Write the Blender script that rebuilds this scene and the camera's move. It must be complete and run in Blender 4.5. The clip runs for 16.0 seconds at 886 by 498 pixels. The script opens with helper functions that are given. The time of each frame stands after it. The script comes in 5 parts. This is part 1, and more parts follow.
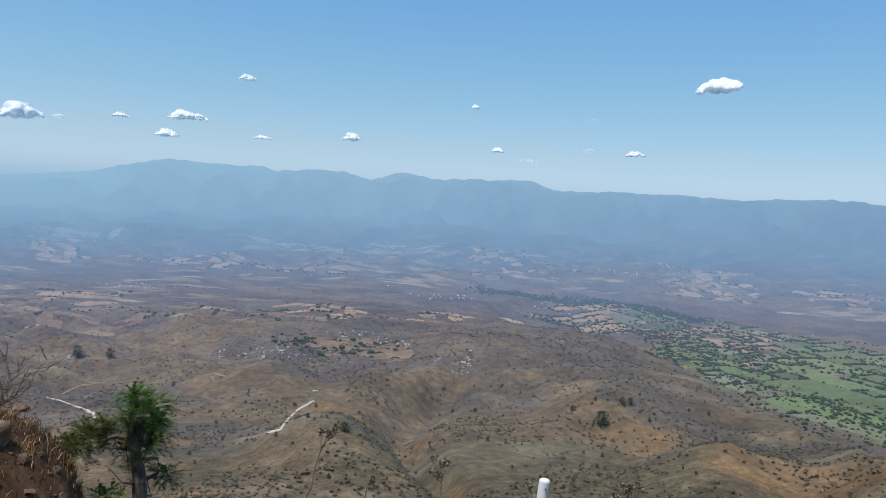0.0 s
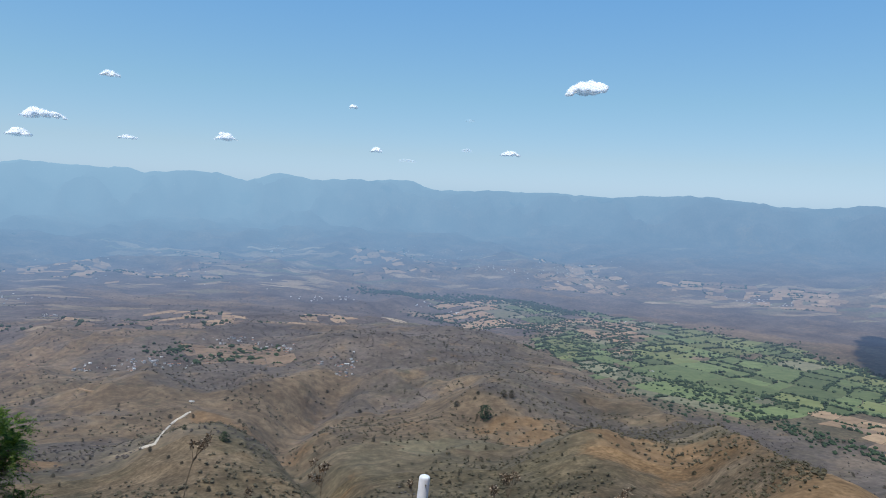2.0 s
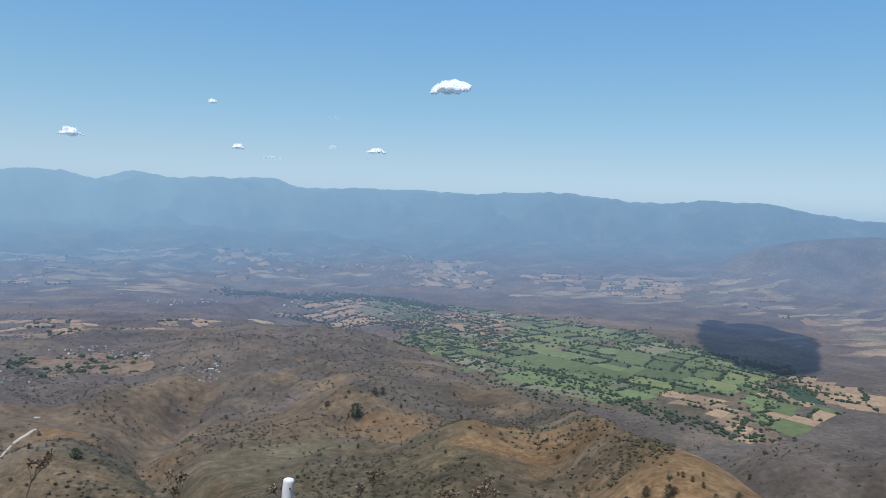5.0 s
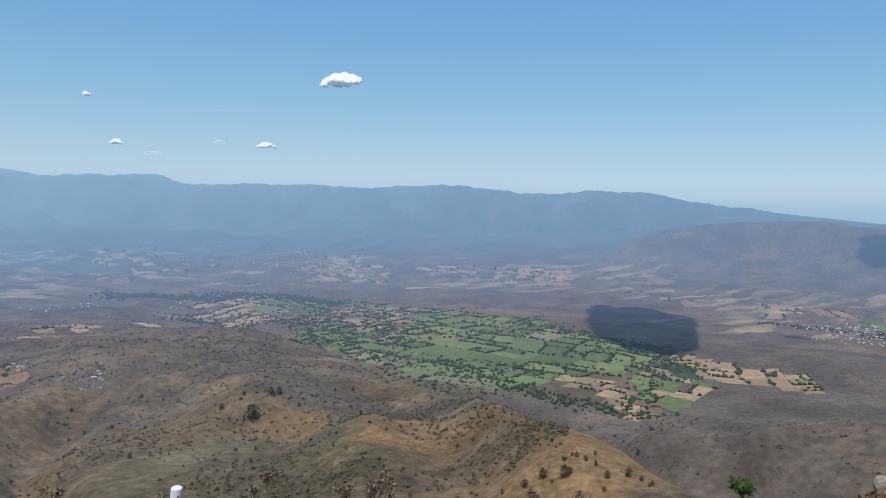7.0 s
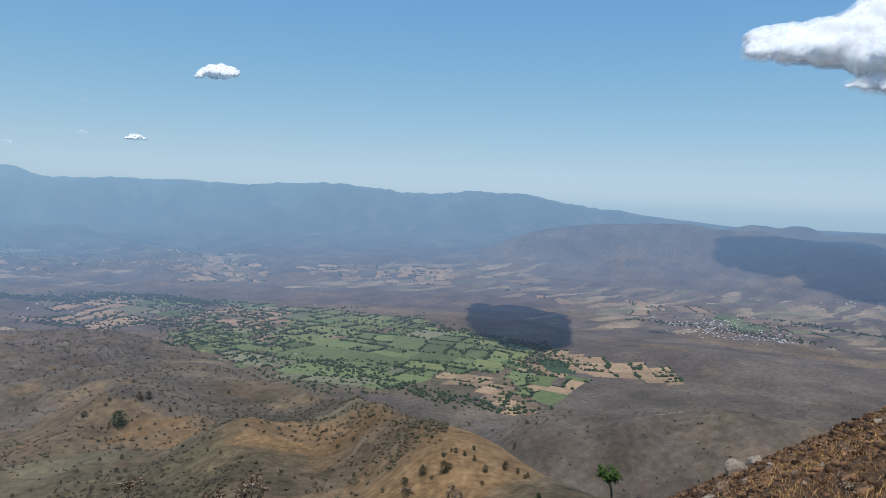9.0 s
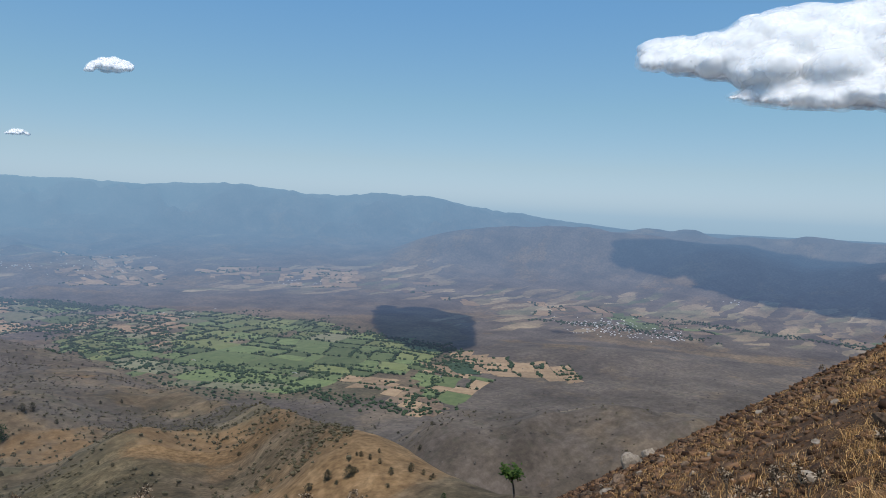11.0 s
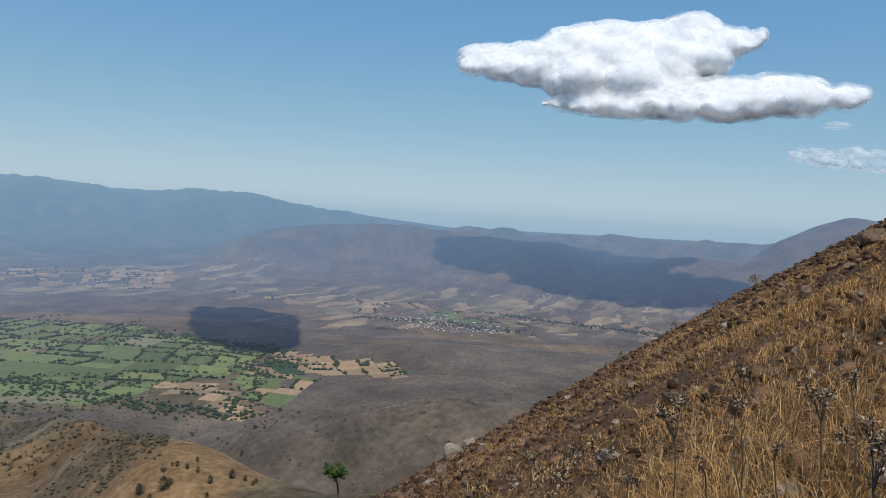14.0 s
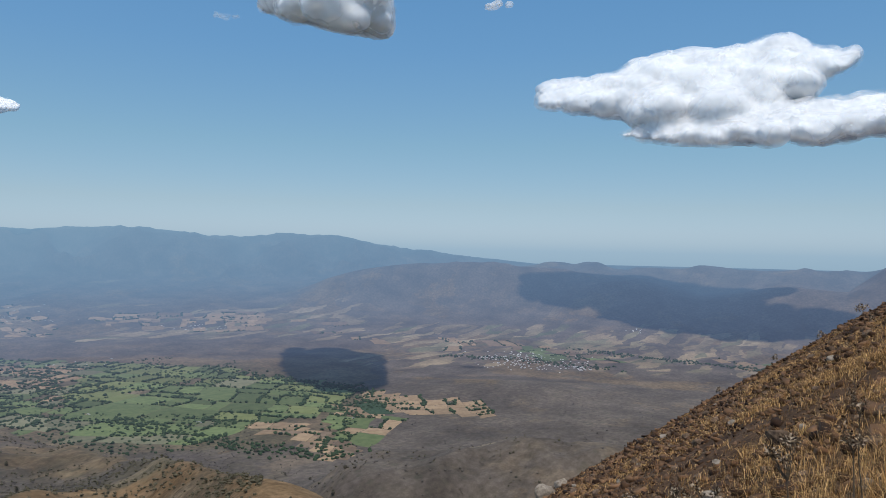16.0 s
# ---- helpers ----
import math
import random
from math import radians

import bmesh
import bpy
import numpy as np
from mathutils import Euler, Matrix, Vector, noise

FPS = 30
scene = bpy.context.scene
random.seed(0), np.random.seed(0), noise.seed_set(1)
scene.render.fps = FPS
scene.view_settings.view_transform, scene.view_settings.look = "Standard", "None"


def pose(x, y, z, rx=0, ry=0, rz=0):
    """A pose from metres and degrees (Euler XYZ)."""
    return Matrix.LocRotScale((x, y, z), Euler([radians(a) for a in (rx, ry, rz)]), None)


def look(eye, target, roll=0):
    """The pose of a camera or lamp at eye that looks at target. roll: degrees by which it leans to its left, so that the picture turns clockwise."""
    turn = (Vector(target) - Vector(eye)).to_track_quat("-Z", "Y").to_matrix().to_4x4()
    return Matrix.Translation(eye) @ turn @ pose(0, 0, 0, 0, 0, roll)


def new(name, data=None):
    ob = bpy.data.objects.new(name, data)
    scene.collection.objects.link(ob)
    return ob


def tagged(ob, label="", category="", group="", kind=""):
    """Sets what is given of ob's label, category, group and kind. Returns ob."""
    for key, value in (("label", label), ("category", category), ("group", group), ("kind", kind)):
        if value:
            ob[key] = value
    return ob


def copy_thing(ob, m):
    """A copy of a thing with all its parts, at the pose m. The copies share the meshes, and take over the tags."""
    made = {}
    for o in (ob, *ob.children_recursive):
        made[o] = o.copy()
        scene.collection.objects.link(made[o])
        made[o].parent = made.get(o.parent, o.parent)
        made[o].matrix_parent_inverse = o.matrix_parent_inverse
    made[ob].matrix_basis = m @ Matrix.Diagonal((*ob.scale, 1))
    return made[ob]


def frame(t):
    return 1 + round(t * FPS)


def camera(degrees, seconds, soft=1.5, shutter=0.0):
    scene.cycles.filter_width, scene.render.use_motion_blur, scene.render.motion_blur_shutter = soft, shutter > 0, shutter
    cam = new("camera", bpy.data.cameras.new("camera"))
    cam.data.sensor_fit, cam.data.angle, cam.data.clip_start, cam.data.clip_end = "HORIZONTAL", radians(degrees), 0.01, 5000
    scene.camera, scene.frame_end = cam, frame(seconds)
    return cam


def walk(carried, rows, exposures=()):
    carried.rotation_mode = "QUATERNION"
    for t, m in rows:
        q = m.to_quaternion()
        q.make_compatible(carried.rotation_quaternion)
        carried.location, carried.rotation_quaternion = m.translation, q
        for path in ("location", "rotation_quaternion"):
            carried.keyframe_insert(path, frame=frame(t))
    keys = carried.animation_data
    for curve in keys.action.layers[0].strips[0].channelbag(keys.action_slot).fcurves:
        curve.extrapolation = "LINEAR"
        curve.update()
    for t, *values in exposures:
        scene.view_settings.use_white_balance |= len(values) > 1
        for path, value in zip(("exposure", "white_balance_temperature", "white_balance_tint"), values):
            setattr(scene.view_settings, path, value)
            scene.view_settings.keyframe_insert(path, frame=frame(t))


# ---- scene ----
# The camera is held at arm's length by someone turning on the spot, on a steep slope over a valley.
cam = camera(62.5, 16.0, soft=0.9)
EYE, ARM = 1.6, 0.28
ROWS = [  # seconds, yaw, pitch, roll
    (0.0, 0.253, -4.266, -3.395),
    (0.5, -1.863, -4.455, -3.178),
    (1.0, -4.566, -4.510, -3.057),
    (1.5, -6.670, -4.318, -2.747),
    (2.0, -9.133, -3.779, -2.709),
    (2.5, -10.938, -3.768, -2.569),
    (3.0, -13.272, -4.047, -2.259),
    (3.5, -14.784, -3.970, -2.300),
    (4.0, -16.139, -3.611, -2.417),
    (6.5, -25.715, -3.866, -1.459),
    (7.0, -27.794, -3.808, -1.229),
    (7.5, -29.521, -4.049, -1.301),
    (8.0, -32.192, -4.028, -1.523),
    (8.5, -35.167, -3.669, -1.812),
    (9.0, -37.029, -3.629, -2.142),
    (11.5, -47.218, -3.151, -2.767),
    (12.0, -50.065, -3.318, -3.032),
    (12.5, -51.483, -3.653, -3.016),
    (13.0, -53.913, -3.641, -2.971),
    (13.5, -56.475, -3.245, -2.668),
    (14.0, -58.111, -2.681, -3.013),
    (14.5, -59.637, -2.434, -2.854),
    (15.0, -59.254, -2.050, -2.779),
    (15.5, -56.177, -0.996, -1.998),
    (16.0, -51.611, 0.021, -1.171),
]
walk(cam, [(t, pose(-ARM * math.sin(radians(yaw)), ARM * math.cos(radians(yaw)), EYE, 90 + pitch, roll, yaw)) for t, yaw, pitch, roll in ROWS],
     exposures=[(0.0, 0.18, 6500, 10), (4.0, 0.15, 6500, 10), (9.0, 0.08, 6650, 10), (12.0, -0.03, 6800, 10), (14.5, -0.02, 6900, 10), (15.5, -0.04, 6850, 10), (16.0, -0.1, 6750, 10)])


# ---- light: a sun almost overhead and a clear, hazy sky ----
SUN_EL, SUN_AZ = 66.0, 228.0
world = bpy.data.worlds.new("sky")
scene.world = world
world.use_nodes = True
wn = world.node_tree
sky = wn.nodes.new("ShaderNodeTexSky")
sky.sky_type, sky.sun_disc = "NISHITA", False
sky.sun_elevation, sky.sun_rotation = radians(SUN_EL), radians(SUN_AZ)
sky.altitude, sky.air_density, sky.dust_density, sky.ozone_density = 0, 0.87, 0.7, 10.0
wn.nodes["Background"].inputs["Strength"].default_value = 0.072
tint, veil, thin = (wn.nodes.new("ShaderNodeMix") for _ in range(3))
for _n, _kind, _value in ((tint, "MULTIPLY", (1.356, 1.212, 1.176, 1)), (veil, "ADD", (1.5, 3.467, 5.2, 1)), (thin, "MULTIPLY", (1, 1, 1, 1))):
    _n.data_type, _n.blend_type = "RGBA", _kind
    _n.inputs[0].default_value, _n.inputs[7].default_value = 1.0, _value
wn.links.new(sky.outputs[0], tint.inputs[6])
# a pale veil of dry-season haze all over the sky, greyer towards the horizon and bluer overhead
wn.links.new(tint.outputs[2], veil.inputs[6])
up, rise, haze = wn.nodes.new("ShaderNodeTexCoord"), wn.nodes.new("ShaderNodeSeparateXYZ"), wn.nodes.new("ShaderNodeValToRGB")
wn.links.new(up.outputs["Generated"], rise.inputs[0])
wn.links.new(rise.outputs["Z"], haze.inputs[0])
_stops = ((0.0, (0.95, 0.95, 0.97)), (0.026, (1.0, 0.92, 0.9)), (0.06, (1.0, 0.875, 0.79)), (0.14, (0.88, 0.86, 0.77)), (0.26, (0.7, 0.8, 0.85)), (0.36, (0.62, 0.77, 0.88)), (1.0, (0.69, 0.81, 0.9)))
while len(haze.color_ramp.elements) < len(_stops):
    haze.color_ramp.elements.new(0.5)
for _e, (_p, _c) in zip(haze.color_ramp.elements, _stops):
    _e.position, _e.color = _p, (*_c, 1)
wn.links.new(veil.outputs[2], thin.inputs[6])
wn.links.new(haze.outputs[0], thin.inputs[7])
wn.links.new(thin.outputs[2], wn.nodes["Background"].inputs["Color"])
sun = new("sun", bpy.data.lights.new("sun", "SUN"))
sun.data.energy, sun.data.angle, sun.data.color = 3.2, radians(0.5), (1.0, 0.96, 0.9)
_s = Vector((math.sin(radians(SUN_AZ)) * math.cos(radians(SUN_EL)), math.cos(radians(SUN_AZ)) * math.cos(radians(SUN_EL)), math.sin(radians(SUN_EL))))
sun.matrix_world = look(_s * 50, (0, 0, 0))


# ---- materials ----
def mat(name):
    m = bpy.data.materials.new(name)
    m.use_nodes = True
    m.node_tree.nodes.clear()
    return m, m.node_tree.nodes, m.node_tree.links


def nd(nodes, kind, **kw):
    n = nodes.new(kind)
    for k, v in kw.items():
        if k in ("scale", "detail", "rough"):
            n.inputs[{"scale": "Scale", "detail": "Detail", "rough": "Roughness"}[k]].default_value = v
        elif k == "op":
            n.operation = v
        elif k == "blend":
            n.data_type, n.blend_type = "RGBA", v
    return n


def mix_rgb(nodes, links, fac, a, b, blend="MIX"):
    n = nd(nodes, "ShaderNodeMix", blend=blend)
    for sock, val in ((n.inputs[0], fac), (n.inputs[6], a), (n.inputs[7], b)):
        if isinstance(val, (int, float)):
            sock.default_value = val
        elif isinstance(val, tuple):
            sock.default_value = (*val, 1)
        else:
            links.new(val, sock)
    return n.outputs[2]


def ramp(nodes, links, fac, stops):
    n = nodes.new("ShaderNodeValToRGB")
    els = n.color_ramp.elements
    while len(els) < len(stops):
        els.new(0.5)
    for e, (p, c) in zip(els, stops):
        e.position, e.color = p, (*(c if isinstance(c, tuple) else (c, c, c)), 1)
    links.new(fac, n.inputs[0])
    return n.outputs[0]


def noise_at(nodes, links, scale, detail=4, rough=0.6, coord=None):
    n = nd(nodes, "ShaderNodeTexNoise", scale=scale, detail=detail, rough=rough)
    if coord is not None:
        links.new(coord, n.inputs["Vector"])
    return n.outputs["Fac"]


# colours of the haze that is painted into far surfaces as glow
HAZE_GLOW, HAZE_GLOW_NEAR = (0.188, 0.338, 0.535), (0.275, 0.31, 0.41)
HAZE_GLOW_THICK = (0.28, 0.475, 0.655)
# painted haze counts from a point to the right, so the left looks hazier
HAZE_START, HAZE_ORIGIN = 600.0, (650.0, -200.0, 0.0)
# the painted haze sets in over shorter distances for blue than for red and green: length and steepness for each
HAZE_DEPTH = ((3560.0, 4.3), (3520.0, 4.0), (3470.0, 3.2))
HAZE_THIN = (17000.0, 16000.0, 15000.0)


def finish(m, nodes, links, color, rough=0.9, bump=None, bump_strength=0.4, bump_distance=0.1, far=False, translucent=0.0, metal=0.0):
    """Principled surface; a far one also has distance haze painted in, as emission that grows past 600 metres."""
    b = nodes.new("ShaderNodeBsdfPrincipled")
    b.inputs["Roughness"].default_value, b.inputs["Metallic"].default_value = rough, metal
    b.inputs["Specular IOR Level"].default_value = 0.2
    if isinstance(color, tuple):
        b.inputs["Base Color"].default_value = (*color, 1)
    else:
        links.new(color, b.inputs["Base Color"])
    if bump is not None:
        bn = nodes.new("ShaderNodeBump")
        bn.inputs["Strength"].default_value, bn.inputs["Distance"].default_value = bump_strength, bump_distance
        links.new(bump, bn.inputs["Height"])
        links.new(bn.outputs[0], b.inputs["Normal"])
    out = b.outputs[0]
    if translucent:
        t, mx = nodes.new("ShaderNodeBsdfTranslucent"), nodes.new("ShaderNodeMixShader")
        if isinstance(color, tuple):
            t.inputs[0].default_value = (*color, 1)
        else:
            links.new(color, t.inputs[0])
        mx.inputs[0].default_value = translucent
        links.new(out, mx.inputs[1])
        links.new(t.outputs[0], mx.inputs[2])
        out = mx.outputs[0]
    # haze painted in: glow rises with distance while the surface fades out
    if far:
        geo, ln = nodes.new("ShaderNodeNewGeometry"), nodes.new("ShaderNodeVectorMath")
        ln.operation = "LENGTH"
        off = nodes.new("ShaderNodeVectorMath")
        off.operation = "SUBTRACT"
        off.inputs[1].default_value = HAZE_ORIGIN
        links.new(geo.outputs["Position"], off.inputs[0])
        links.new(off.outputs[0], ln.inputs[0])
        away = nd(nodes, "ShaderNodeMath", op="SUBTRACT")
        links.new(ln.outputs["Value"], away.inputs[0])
        away.inputs[1].default_value = HAZE_START
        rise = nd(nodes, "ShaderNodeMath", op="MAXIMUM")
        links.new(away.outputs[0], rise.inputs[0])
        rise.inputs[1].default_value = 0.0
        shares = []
        for (length, power), thin in zip(HAZE_DEPTH, HAZE_THIN):
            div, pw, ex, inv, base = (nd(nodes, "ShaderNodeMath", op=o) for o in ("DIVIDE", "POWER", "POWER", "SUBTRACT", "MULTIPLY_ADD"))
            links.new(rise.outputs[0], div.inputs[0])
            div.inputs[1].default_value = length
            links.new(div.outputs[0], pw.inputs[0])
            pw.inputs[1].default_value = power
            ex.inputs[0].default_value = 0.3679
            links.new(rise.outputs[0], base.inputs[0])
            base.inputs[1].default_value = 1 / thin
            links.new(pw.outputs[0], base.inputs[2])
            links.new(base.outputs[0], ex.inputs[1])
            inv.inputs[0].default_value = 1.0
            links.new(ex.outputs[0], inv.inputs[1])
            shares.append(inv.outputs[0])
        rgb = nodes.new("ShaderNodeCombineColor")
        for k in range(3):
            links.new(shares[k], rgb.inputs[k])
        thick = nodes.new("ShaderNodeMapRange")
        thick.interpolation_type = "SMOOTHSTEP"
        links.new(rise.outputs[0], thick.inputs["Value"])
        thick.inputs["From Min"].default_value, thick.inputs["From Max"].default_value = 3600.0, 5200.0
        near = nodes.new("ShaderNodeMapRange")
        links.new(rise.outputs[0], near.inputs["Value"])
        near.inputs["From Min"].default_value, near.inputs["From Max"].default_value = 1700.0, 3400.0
        hue = mix_rgb(nodes, links, thick.outputs["Result"], mix_rgb(nodes, links, near.outputs["Result"], HAZE_GLOW_NEAR, HAZE_GLOW), HAZE_GLOW_THICK)
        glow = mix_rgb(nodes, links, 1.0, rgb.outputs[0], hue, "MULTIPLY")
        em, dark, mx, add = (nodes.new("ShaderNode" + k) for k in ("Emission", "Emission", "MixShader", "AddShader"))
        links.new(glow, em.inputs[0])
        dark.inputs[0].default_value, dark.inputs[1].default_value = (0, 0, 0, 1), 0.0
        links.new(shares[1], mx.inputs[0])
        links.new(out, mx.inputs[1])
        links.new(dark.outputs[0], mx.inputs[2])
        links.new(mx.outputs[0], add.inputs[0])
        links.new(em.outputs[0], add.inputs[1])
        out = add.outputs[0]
    o = nodes.new("ShaderNodeOutputMaterial")
    links.new(out, o.inputs[0])
    return m


def sharpen(nodes, links, share, wobble, spread=0.16):
    """A soft share of cover turned into ragged patches."""
    add = nd(nodes, "ShaderNodeMath", op="ADD")
    links.new(share, add.inputs[0])
    links.new(wobble, add.inputs[1])
    mr = nodes.new("ShaderNodeMapRange")
    mr.interpolation_type = "SMOOTHSTEP"
    links.new(add.outputs[0], mr.inputs["Value"])
    mr.inputs["From Min"].default_value, mr.inputs["From Max"].default_value = 1.0 - spread, 1.0 + spread
    return mr.outputs["Result"]


def plots(n, l, c, share, pos, grain):
    """Small far fields as a patchwork, as dense as the share of farmland, and specks of single trees."""
    flat, turn = n.new("ShaderNodeVectorMath"), n.new("ShaderNodeMapping")
    flat.operation = "MULTIPLY"
    flat.inputs[1].default_value = (1, 1, 0)
    l.new(pos, flat.inputs[0])
    wob = nd(n, "ShaderNodeTexNoise", scale=0.006, detail=3)
    l.new(flat.outputs[0], wob.inputs["Vector"])
    push = n.new("ShaderNodeVectorMath")
    push.operation = "MULTIPLY_ADD"
    push.inputs[1].default_value = (90, 90, 0)
    l.new(wob.outputs["Color"], push.inputs[0])
    l.new(flat.outputs[0], push.inputs[2])
    turn.inputs["Rotation"].default_value, turn.inputs["Scale"].default_value = (0, 0, radians(55)), (0.0068, 0.023, 1.0)
    l.new(push.outputs[0], turn.inputs["Vector"])
    cell = nd(n, "ShaderNodeTexVoronoi", scale=1.0)
    cell.distance = "CHEBYCHEV"
    l.new(turn.outputs[0], cell.inputs["Vector"])
    pick = n.new("ShaderNodeSeparateColor")
    l.new(cell.outputs["Color"], pick.inputs[0])
    crop = ramp(n, l, pick.outputs[0], [(0.0, (0.13, 0.105, 0.07)), (0.3, (0.27, 0.2, 0.125)), (0.6, (0.19, 0.145, 0.092)), (0.8, (0.095, 0.1, 0.055)), (1.0, (0.34, 0.26, 0.165))])
    crop = mix_rgb(n, l, 0.6, crop, ramp(n, l, grain, [(0.3, 0.55), (0.7, 1.4)]), "MULTIPLY")
    c = mix_rgb(n, l, sharpen(n, l, share, pick.outputs[1], 0.05), c, crop)
    dots = nd(n, "ShaderNodeTexVoronoi", scale=0.05)
    l.new(flat.outputs[0], dots.inputs["Vector"])
    tree = ramp(n, l, dots.outputs["Distance"], [(0.22, 1.0), (0.34, 0.0)])
    some = ramp(n, l, noise_at(n, l, 0.007, 4, 0.6, pos), [(0.42, 0.0), (0.6, 0.35)])
    both = nd(n, "ShaderNodeMath", op="MULTIPLY")
    l.new(tree, both.inputs[0])
    l.new(some, both.inputs[1])
    return mix_rgb(n, l, both.outputs[0], c, (0.045, 0.052, 0.03))


def ground_material(name, far):
    """Dry grass, leafless woods, green scrub and bare soil by the land cover; grain and blotches at several sizes."""
    m, n, l = mat(name)
    pos = n.new("ShaderNodeNewGeometry").outputs["Position"]
    cover = n.new("ShaderNodeAttribute")
    cover.attribute_name = "cover"
    sep = n.new("ShaderNodeSeparateColor")
    l.new(cover.outputs["Color"], sep.inputs[0])
    n1 = noise_at(n, l, 0.009, 4, 0.55, pos)
    n2 = noise_at(n, l, 0.09, 4, 0.62, pos)
    n2b = noise_at(n, l, 0.03, 6, 0.68, pos)
    n3 = noise_at(n, l, 2.6, 6, 0.7, pos)
    grass = ramp(n, l, n2, [(0.3, (0.094, 0.063, 0.037)), (0.5, (0.144, 0.099, 0.058)), (0.7, (0.208, 0.146, 0.086))])
    woods = ramp(n, l, n2, [(0.3, (0.078, 0.06, 0.047)), (0.5, (0.107, 0.084, 0.067)), (0.7, (0.141, 0.112, 0.089))])
    green = ramp(n, l, n2, [(0.3, (0.054, 0.045, 0.025)), (0.5, (0.1, 0.081, 0.045)), (0.7, (0.155, 0.121, 0.068))])
    soil = ramp(n, l, n3, [(0.25, (0.022, 0.0105, 0.005)), (0.5, (0.09, 0.045, 0.021)), (0.75, (0.22, 0.12, 0.06))])
    c = mix_rgb(n, l, sharpen(n, l, sep.outputs[0], n2b), grass, woods)
    c = mix_rgb(n, l, sharpen(n, l, sep.outputs[1], n2b, 0.3), c, green)
    brush = ramp(n, l, n2, [(0.3, (0.053, 0.042, 0.027)), (0.7, (0.118, 0.091, 0.057))])
    c = mix_rgb(n, l, ramp(n, l, n2b, [(0.42, 0.0), (0.62, 0.4 if far else 0.65)]), c, brush)
    ochre = ramp(n, l, n2, [(0.3, (0.118, 0.07, 0.033)), (0.5, (0.172, 0.104, 0.05)), (0.7, (0.238, 0.149, 0.077))])
    c = mix_rgb(n, l, sharpen(n, l, cover.outputs["Alpha"], n2b, 0.12), c, ochre)
    clearing = ramp(n, l, noise_at(n, l, 0.0058, 5, 0.62, pos), [(0.56, 0.0), (0.63, 0.42 if far else 0.6)])
    c = mix_rgb(n, l, clearing, c, ramp(n, l, n2, [(0.3, (0.13, 0.092, 0.058)), (0.7, (0.23, 0.165, 0.105))]))
    c = plots(n, l, c, sep.outputs[2], pos, n2) if far else mix_rgb(n, l, sep.outputs[2], c, soil)
    tone = ramp(n, l, n1, [(0.3, 0.66), (0.7, 1.38)] if far else [(0.3, 0.6), (0.7, 1.38)])
    c = mix_rgb(n, l, 1.0, c, tone, "MULTIPLY")
    tufted = ramp(n, l, noise_at(n, l, 0.3, 4, 0.6, pos), [(0.34, 0.72), (0.66, 1.28)])
    c = mix_rgb(n, l, 0.28 if far else 1.0, c, tufted, "MULTIPLY")
    rough = nd(n, "ShaderNodeMath", op="MULTIPLY_ADD")
    l.new(n3, rough.inputs[0])
    rough.inputs[1].default_value = 0.06
    tufts = nd(n, "ShaderNodeMath", op="MULTIPLY")
    l.new(n2, tufts.inputs[0])
    tufts.inputs[1].default_value = 1.2 if far else 0.9
    l.new(tufts.outputs[0], rough.inputs[2])
    # far: finish lays painted distance haze over this cover
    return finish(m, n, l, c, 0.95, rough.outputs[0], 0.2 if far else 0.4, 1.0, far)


def plain(name, lo, hi, scale=3.0, rough=0.8, far=False, bump=0.0, translucent=0.0, vary=0.0):
    """A surface blotched between two colours, with tone varied from object to object."""
    m, n, l = mat(name)
    pos = n.new("ShaderNodeNewGeometry").outputs["Position"]
    f = noise_at(n, l, scale, 5, 0.65, pos)
    c = ramp(n, l, f, [(0.3, lo), (0.7, hi)])
    if vary:
        r = n.new("ShaderNodeObjectInfo").outputs["Random"]
        c = mix_rgb(n, l, 1.0, c, ramp(n, l, r, [(0.0, 1 - vary), (1.0, 1 + vary)]), "MULTIPLY")
    return finish(m, n, l, c, rough, f if bump else None, 0.5, bump, far, translucent)


def island(name, lo, hi, rough=0.85, far=False, translucent=0.0, mid=None):
    """For joined blades, leaves and stones: each loose piece takes its own tone."""
    m, n, l = mat(name)
    r = n.new("ShaderNodeNewGeometry").outputs["Random Per Island"]
    c = ramp(n, l, r, [(0.0, lo), (0.62, mid), (1.0, hi)] if mid else [(0.0, lo), (1.0, hi)])
    return finish(m, n, l, c, rough, far=far, translucent=translucent)


M_GROUND = ground_material("dry_land", False)
# the same land cover with haze painted in as emission
M_HAZED_LAND = ground_material("hazed_land", True)
def cloud_material(name, deep):
    """Droplets scatter the light many times inside a cloud: a deep white subsurface."""
    m, n, l = mat(name)
    b, o = n.new("ShaderNodeBsdfPrincipled"), n.new("ShaderNodeOutputMaterial")
    b.inputs["Base Color"].default_value = (0.86, 0.86, 0.86, 1)
    b.inputs["Roughness"].default_value, b.inputs["Specular IOR Level"].default_value = 1.0, 0.0
    b.inputs["Subsurface Weight"].default_value, b.inputs["Subsurface Scale"].default_value = deep, 100.0
    b.inputs["Sheen Weight"].default_value, b.inputs["Sheen Roughness"].default_value = 0.6, 0.8
    b.inputs["Subsurface Radius"].default_value = (1.0, 1.0, 1.0)
    l.new(b.outputs[0], o.inputs[0])
    return m


M_CLOUD, M_CLOUDLET = cloud_material("cloud_white", 0.9), cloud_material("cloudlet_white", 0.0)


